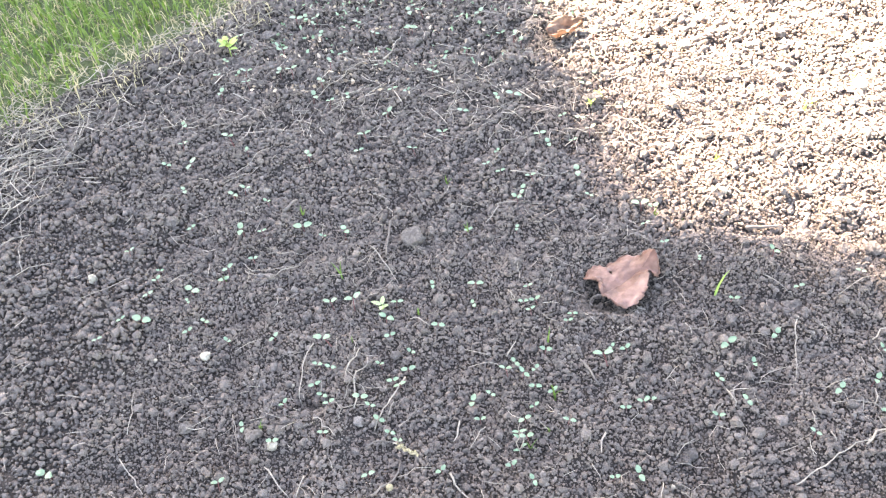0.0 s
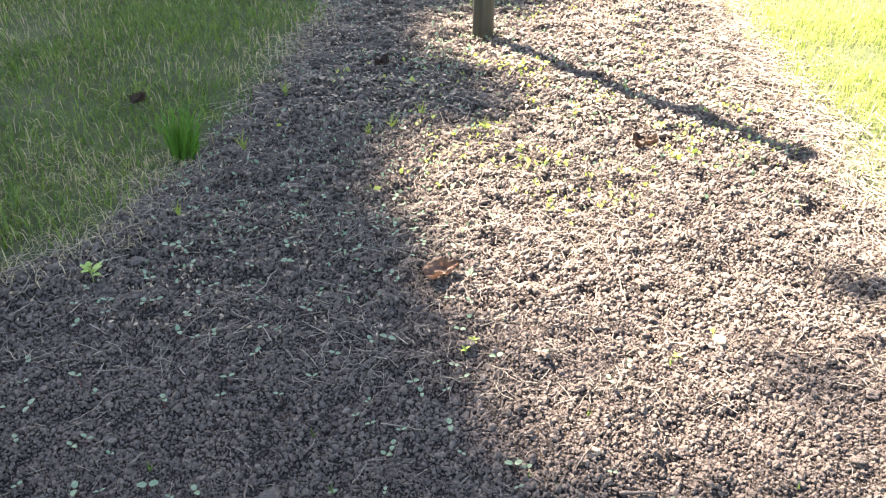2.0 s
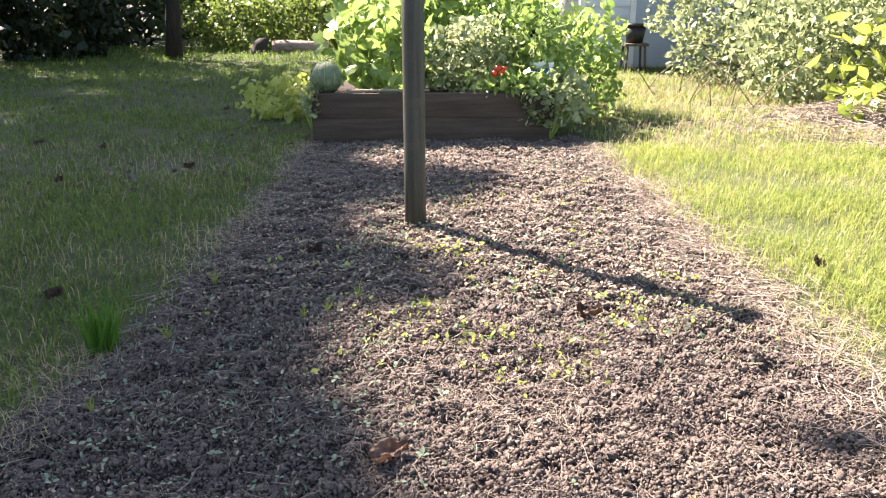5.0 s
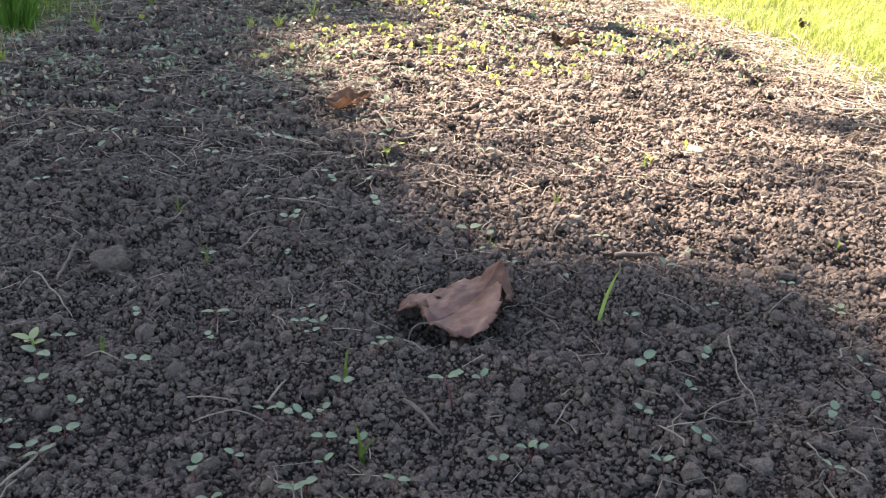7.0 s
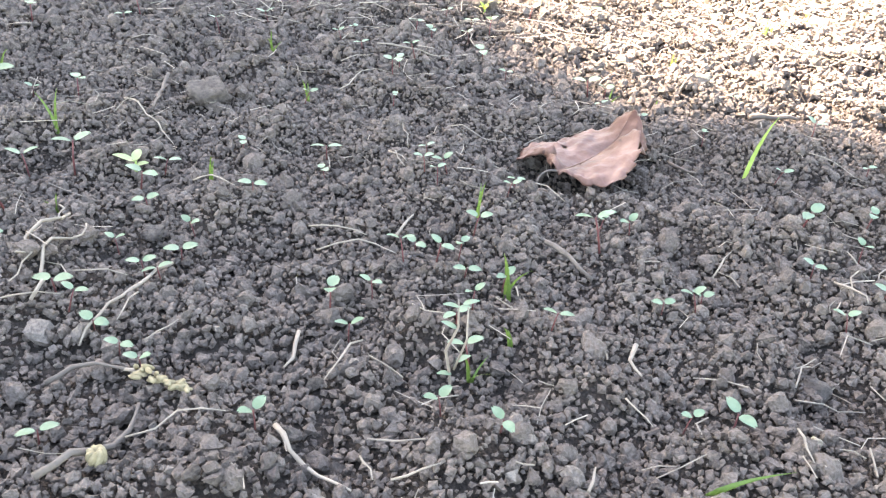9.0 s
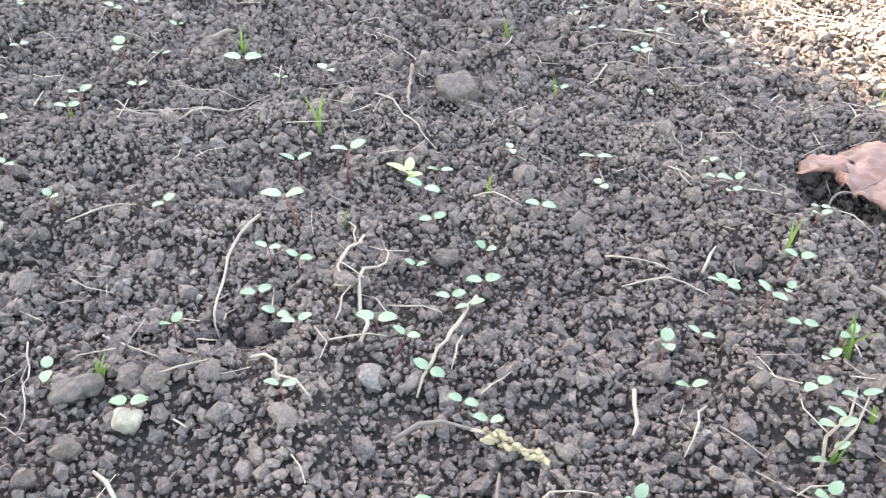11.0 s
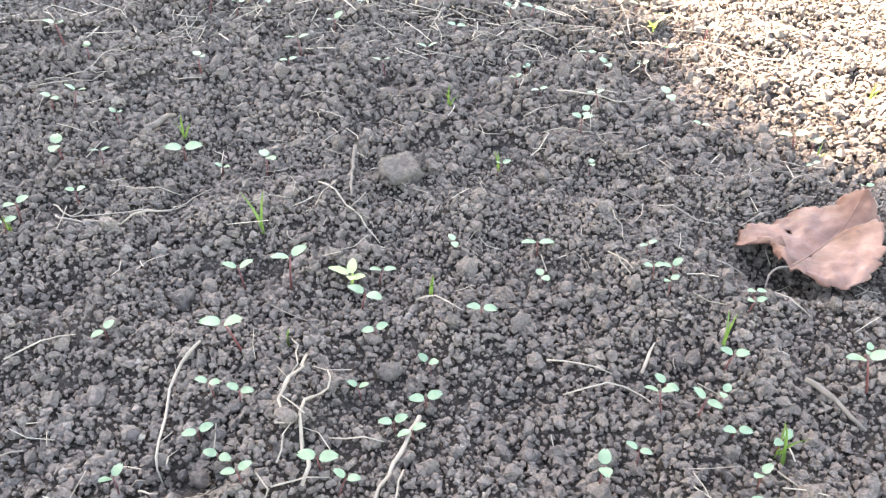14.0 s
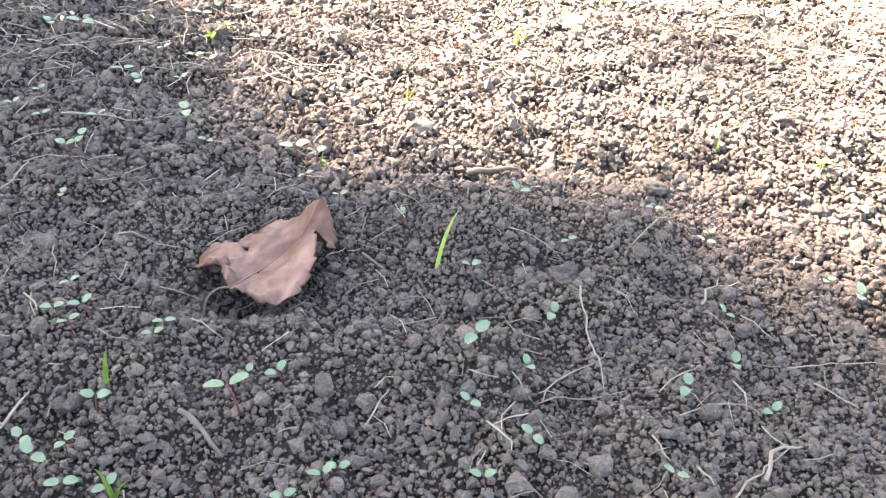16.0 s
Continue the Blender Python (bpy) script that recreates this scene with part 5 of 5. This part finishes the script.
crop("squash_plant", "squash plant with large lobed green leaves", "vegetable", -0.18, 4.55, 0.2, (0.30, 0.26, 0.26), 270, 0.038, M["veg"], (BROAD_V, BROAD_F))
crop("squash_plant", "squash plant with large lobed green leaves", "vegetable", -0.05, 5.2, 0.2, (0.40, 0.45, 0.36), 520, 0.042, M["veg"], (BROAD_V, BROAD_F))
crop("tomato_plant", "bushy tomato plant in dense leaf", "vegetable", 0.28, 4.48, 0.2, (0.26, 0.24, 0.22), 1500, 0.018, M["shrub"])
crop("tomato_plant", "bushy tomato plant in dense leaf", "vegetable", 0.35, 5.1, 0.2, (0.34, 0.4, 0.40), 1500, 0.028, M["veg"])
crop("tomato_plant", "bushy tomato plant in dense leaf", "vegetable", 0.62, 4.65, 0.16, (0.25, 0.30, 0.30), 1100, 0.025, M["veg"])
crop("trailing_vine", "trailing vine spilling over the planter's corner", "vegetable", 0.72, 4.35, 0.06, (0.20, 0.22, 0.15), 420, 0.026, M["shrub"])
crop("tall_bean_plant", "tall leafy bean plant behind the planter", "vegetable", 0.1, 6.1, 0.2, (0.6, 0.4, 0.55), 2200, 0.034, M["veg"])
crop("trailing_vine", "trailing vine spilling over the planter's front", "vegetable", 0.50, 4.24, 0.20, (0.22, 0.10, 0.08), 300, 0.022, M["veg"])
crop("trailing_vine", "trailing vine hanging down the planter's front board", "vegetable", 0.66, 4.17, 0.06, (0.15, 0.05, 0.12), 330, 0.018, M["shrub"], shoots=5)
crop("trailing_vine", "trailing vine hanging down the planter's front board", "vegetable", -0.52, 4.19, 0.12, (0.05, 0.06, 0.10), 120, 0.018, M["shrub"], shoots=4)
crop("bushy_weed", "tall bushy weed beside the planter", "weed", 1.02, 5.1, 0.0, (0.24, 0.4, 0.36), 1000, 0.028, M["veg"])
crop("bushy_weed", "sunlit weeds beside the planter", "weed", -0.80, 5.1, 0.0, (0.24, 0.45, 0.13), 500, 0.028, M["yellow_weed"])

melon = thing("melon", "round grey-green netted melon resting on the planter's rim", "melon", "", Matrix.Translation((-0.455, 4.30, 0.222)))
b = bmesh.new()
bmesh.ops.create_uvsphere(b, u_segments=40, v_segments=24, radius=1)
for v in b.verts:
    rib = 1 + 0.018 * math.cos(10 * math.atan2(v.co.y, v.co.x))
    v.co = Vector((v.co.x * 0.079 * rib, v.co.y * 0.079 * rib, v.co.z * 0.076 + 0.090))
part("rind", b, M["melon"], melon)
for k in range(10):
    b = bmesh.new()
    a = 0.63 * k + 0.3
    tube(b, [(0.0795 * math.sin(p) * math.cos(a), 0.0795 * math.sin(p) * math.sin(a), 0.090 + 0.0765 * math.cos(p)) for p in [0.12 + 0.29 * i for i in range(10)]], 0.0022, 5)
    part("stripe", b, M["pale_weed"], melon, "pale stripe along the rind")
b = bmesh.new()
tube(b, [(0, 0, 0.162), (0.01, 0.01, 0.18), (0.04, 0.03, 0.185)], [0.007, 0.005, 0.004], 7)
part("stalk", b, M["stem_green"], melon)
stake = thing("stake", "pale thin garden stake lying on the planter's rim", "stake", "", Matrix.Translation((-0.14, 4.21, 0.252)))
b = bmesh.new()
tube(b, [(-0.21, 0, 0), (0, 0.004, 0.002), (0.20, 0.01, 0.0)], 0.007, 8)
part("rod", b, M["stone"], stake)
for k, (tx, ty, tz) in enumerate(((0.385, 4.24, 0.33), (0.420, 4.23, 0.335), (0.40, 4.24, 0.355), (0.435, 4.25, 0.35))):
    b = bmesh.new()
    bmesh.ops.create_uvsphere(b, u_segments=16, v_segments=10, radius=0.017)
    ob = part("tomato", b, M["tomato"])
    ob.location = (tx, ty, tz)
    tagged(ob, "ripe red tomato among the leaves", "tomato", "tomatoes")
tub = thing("plastic_tub", "white and blue plastic tub among the plants", "tub", "", Matrix.Translation((0.648, 4.46, 0.268)))
b = bmesh.new()
tube(b, [(0, 0, 0), (0, 0, 0.09), (0, 0, 0.10)], [0.056, 0.064, 0.066], 24)
part("body", b, M["white_plastic"], tub)
b = bmesh.new()
tube(b, [(0, 0, 0.045), (0, 0, 0.075)], [0.0622, 0.0648], 24, False)
part("band", b, M["blue_plastic"], tub, "blue band")


# ---- shrubs, shed and woods ----
def shrub(x, y, r, n, size, mat, label, base=(LEAF_V, LEAF_F), canes=10):
    t = thing("shrub", label, "shrub", "shrubs", Matrix.Translation((x, y, 0)))
    p = in_ball(n, (0, 0, r[2] * 0.8), r)
    foliage("leaves", t, p, size, mat, base)
    stems(t, (0, 0, -0.05), [tuple(q) for q in p[rng.integers(0, n, canes)]], 0.008, M["twig"], "cane")
    return t


for sx, sy, sr, sn in ((2.75, 6.9, (0.75, 0.7, 0.62), 2300), (2.75, 5.6, (0.62, 0.65, 0.50), 1900), (3.5, 6.2, (0.7, 1.0, 0.9), 2300), (3.3, 4.9, (0.55, 0.6, 0.6), 1500), (3.9, 8.0, (1.0, 0.9, 1.2), 1900)):
    shrub(sx, sy, sr, int(sn * 2.3), 0.026, M["shrub"], "sunlit bramble thicket with broad green leaves")
shrub(2.72, 4.80, (0.40, 0.32, 0.36), 150, 0.052, M["bright_leaf"], "young shrub with large yellow-green leaves", canes=8)
shrub(2.45, 4.45, (0.20, 0.16, 0.14), 26, 0.045, M["bright_leaf"], "low sapling with a few large yellow-green leaves", canes=5)
for sx, sy, sr, sn in ((-2.45, 11.6, (0.8, 0.6, 0.45), 1500), (-1.5, 12.1, (0.8, 0.6, 0.5), 1500), (-0.6, 12.3, (0.9, 0.7, 0.6), 1500), (0.4, 10.8, (1.0, 0.7, 0.8), 1600)):
    shrub(sx, sy, sr, sn * 2, 0.034, M["fern"], "sunlit leafy shrub at the wood's edge")
# shrubs whose leaf colour already carries the deep shade
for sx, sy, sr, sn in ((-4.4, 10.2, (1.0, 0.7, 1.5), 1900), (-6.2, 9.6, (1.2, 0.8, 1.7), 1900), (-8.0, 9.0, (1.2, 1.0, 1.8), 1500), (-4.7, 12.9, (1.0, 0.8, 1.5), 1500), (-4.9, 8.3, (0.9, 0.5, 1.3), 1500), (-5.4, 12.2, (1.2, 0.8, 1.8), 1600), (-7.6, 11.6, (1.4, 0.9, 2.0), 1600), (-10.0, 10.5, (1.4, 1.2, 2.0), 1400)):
    shrub(sx, sy, sr, sn * 3, 0.055, M["evergreen"], "dense evergreen shrub, deep shade put into its near-black leaves")


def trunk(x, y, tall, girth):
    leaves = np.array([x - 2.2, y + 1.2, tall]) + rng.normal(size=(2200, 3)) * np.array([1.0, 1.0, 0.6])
    return shade_tree(x, y, tall, girth, leaves, "slender tree at the wood's edge, coloured dark as in deep shade", 6, "dark_bark", "evergreen")


trunk(-2.92, 10.0, 4.6, 0.08)
trunk(-5.6, 9.4, 5.0, 0.18)
wood = np.stack([rng.uniform(-16, 14, 16000), 14.8 + 3.0 * rng.random(16000), 3.2 * rng.random(16000) ** 0.9], 1)
far_wood = leaf_cloud("woods", wood, 0.16, M["canopy"])
tagged(far_wood, "dense green wood closing the view", "woods", kind="stuff")

log = thing("log", "short cut log with pale weathered bark lying on the grass", "log", "", pose(-1.58, 10.9, 0.10, 0, 0, -4))
b = bmesh.new()
tube(b, [(-0.32, 0, 0), (-0.12, 0.01, 0.008), (0.12, 0, 0), (0.40, 0, 0.005)], [0.082, 0.080, 0.075, 0.072], 18)
part("bark", b, M["log_bark"], log)
b = bmesh.new()
tube(b, [(-0.323, 0, 0), (-0.321, 0, 0)], [0.066, 0.078], 18)
part("cut_face", b, M["straw"], log, "pale sawn end")
stump = thing("stump", "dark rotting tree stump beside a log", "stump", "", Matrix.Translation((-2.06, 10.8, 0)))
b = bmesh.new()
tube(b, [(0, 0, -0.03), (0, 0, 0.06), (0.02, 0, 0.14), (0.05, 0, 0.23)], [0.16, 0.12, 0.095, 0.05], 16)
for v in b.verts:
    v.co += Vector((noise.noise(v.co * 9), noise.noise(v.co * 9 + Vector((5, 0, 0))), 1.4 * noise.noise(v.co * 7 + Vector((0, 5, 0))))) * 0.04
part("wood", b, M["dark_bark"], stump)

shed = thing("shed", "pale grey clapboard shed with a plain blue-grey door", "shed", "", Matrix.Translation((1.6, 8.35, 0)))
for k in range(22):
    z0 = 0.04 + 0.115 * k
    for xa, xb in ((0.0, 0.47), (1.36, 3.4)):
        b = bmesh.new()
        vs = [b.verts.new(p) for p in ((xa, -0.018, z0), (xb, -0.018, z0), (xb, 0, z0 + 0.12), (xa, 0, z0 + 0.12), (xa, 0.02, z0), (xb, 0.02, z0), (xb, 0.02, z0 + 0.12), (xa, 0.02, z0 + 0.12))]
        for q in ((0, 1, 2, 3), (5, 4, 7, 6), (4, 5, 1, 0), (3, 2, 6, 7), (4, 0, 3, 7), (1, 5, 6, 2)):
            b.faces.new([vs[i] for i in q])
        part("clapboard", b, M["shed_paint"], shed, smooth=False)
b = bmesh.new()
box(b, 0.0, 3.4, 0.022, 2.4, 0.0, 2.6, 0)
part("wall", b, M["shed_paint"], shed)
b = bmesh.new()
box(b, 0.53, 1.30, -0.022, 0.02, 0.03, 2.05)
part("door", b, M["shed_door"], shed, "flat blue-grey door")
for xa in (-0.03, 0.472, 1.302):
    b = bmesh.new()
    box(b, xa, xa + 0.055, -0.034, 0.021, 0.0, 2.55)
    part("trim_board", b, M["white_paint"], shed, "white trim board")
b = bmesh.new()
box(b, -0.2, 3.6, -0.25, 2.6, 2.62, 2.72)
part("roof", b, M["bark"], shed)

stand = thing("stool", "small dark wooden stool by the shed", "stool", "", Matrix.Translation((2.02, 7.9, 0)))
for lx, ly in ((-0.08, -0.08), (0.08, -0.08), (-0.08, 0.08), (0.08, 0.08)):
    b = bmesh.new()
    tube(b, [(lx * 1.2, ly * 1.2, -0.02), (lx, ly, 0.26)], 0.012, 6)
    part("leg", b, M["bark"], stand)
b = bmesh.new()
box(b, -0.11, 0.11, -0.11, 0.11, 0.26, 0.285)
part("seat", b, M["bark"], stand)
pot = thing("plant_pot", "black plastic nursery pot standing on a stool", "pot", "", Matrix.Translation((2.02, 7.9, 0.287)))
b = bmesh.new()
tube(b, [(0, 0, 0), (0, 0, 0.15)], [0.075, 0.10], 24)
part("body", b, M["black_plastic"], pot)
b = bmesh.new()
tube(b, [(0, 0, 0.15), (0, 0, 0.175)], [0.11, 0.112], 24)
part("rim", b, M["black_plastic"], pot)

# dry stalks and raked straw by the thicket
x, y = rng.normal(2.42, 0.30, 2600), rng.normal(4.55, 0.45, 2600)
mound = 0.16 * np.exp(-((x - 2.55) ** 2 + (y - 4.6) ** 2) / 0.35 ** 2) * rng.random(2600)
fibres("raked_straw", x, y, rng.uniform(0.05, 0.22, 2600), rng.uniform(0.001, 0.0028, 2600), M["straw"], "raked dry straw and stalks by the thicket", 0.3, mound)
for k in range(14):
    b = bmesh.new()
    sx, sy = rng.uniform(1.6, 2.3), rng.uniform(5.0, 6.3)
    a, ln = rng.uniform(0, 6.28), rng.uniform(0.25, 0.5)
    tube(b, [(0, 0, -0.02), (0.4 * ln * math.cos(a), 0.4 * ln * math.sin(a), 0.45 * ln), (0.8 * ln * math.cos(a), 0.8 * ln * math.sin(a), 0.75 * ln)], [0.004, 0.0035, 0.002], 6)
    ob = part("dry_stalk", b, M["straw"])
    ob.location = (sx, sy, ground_z(sx, sy))
    tagged(ob, "leaning dry bleached plant stalk", "stalk", "dry stalks")
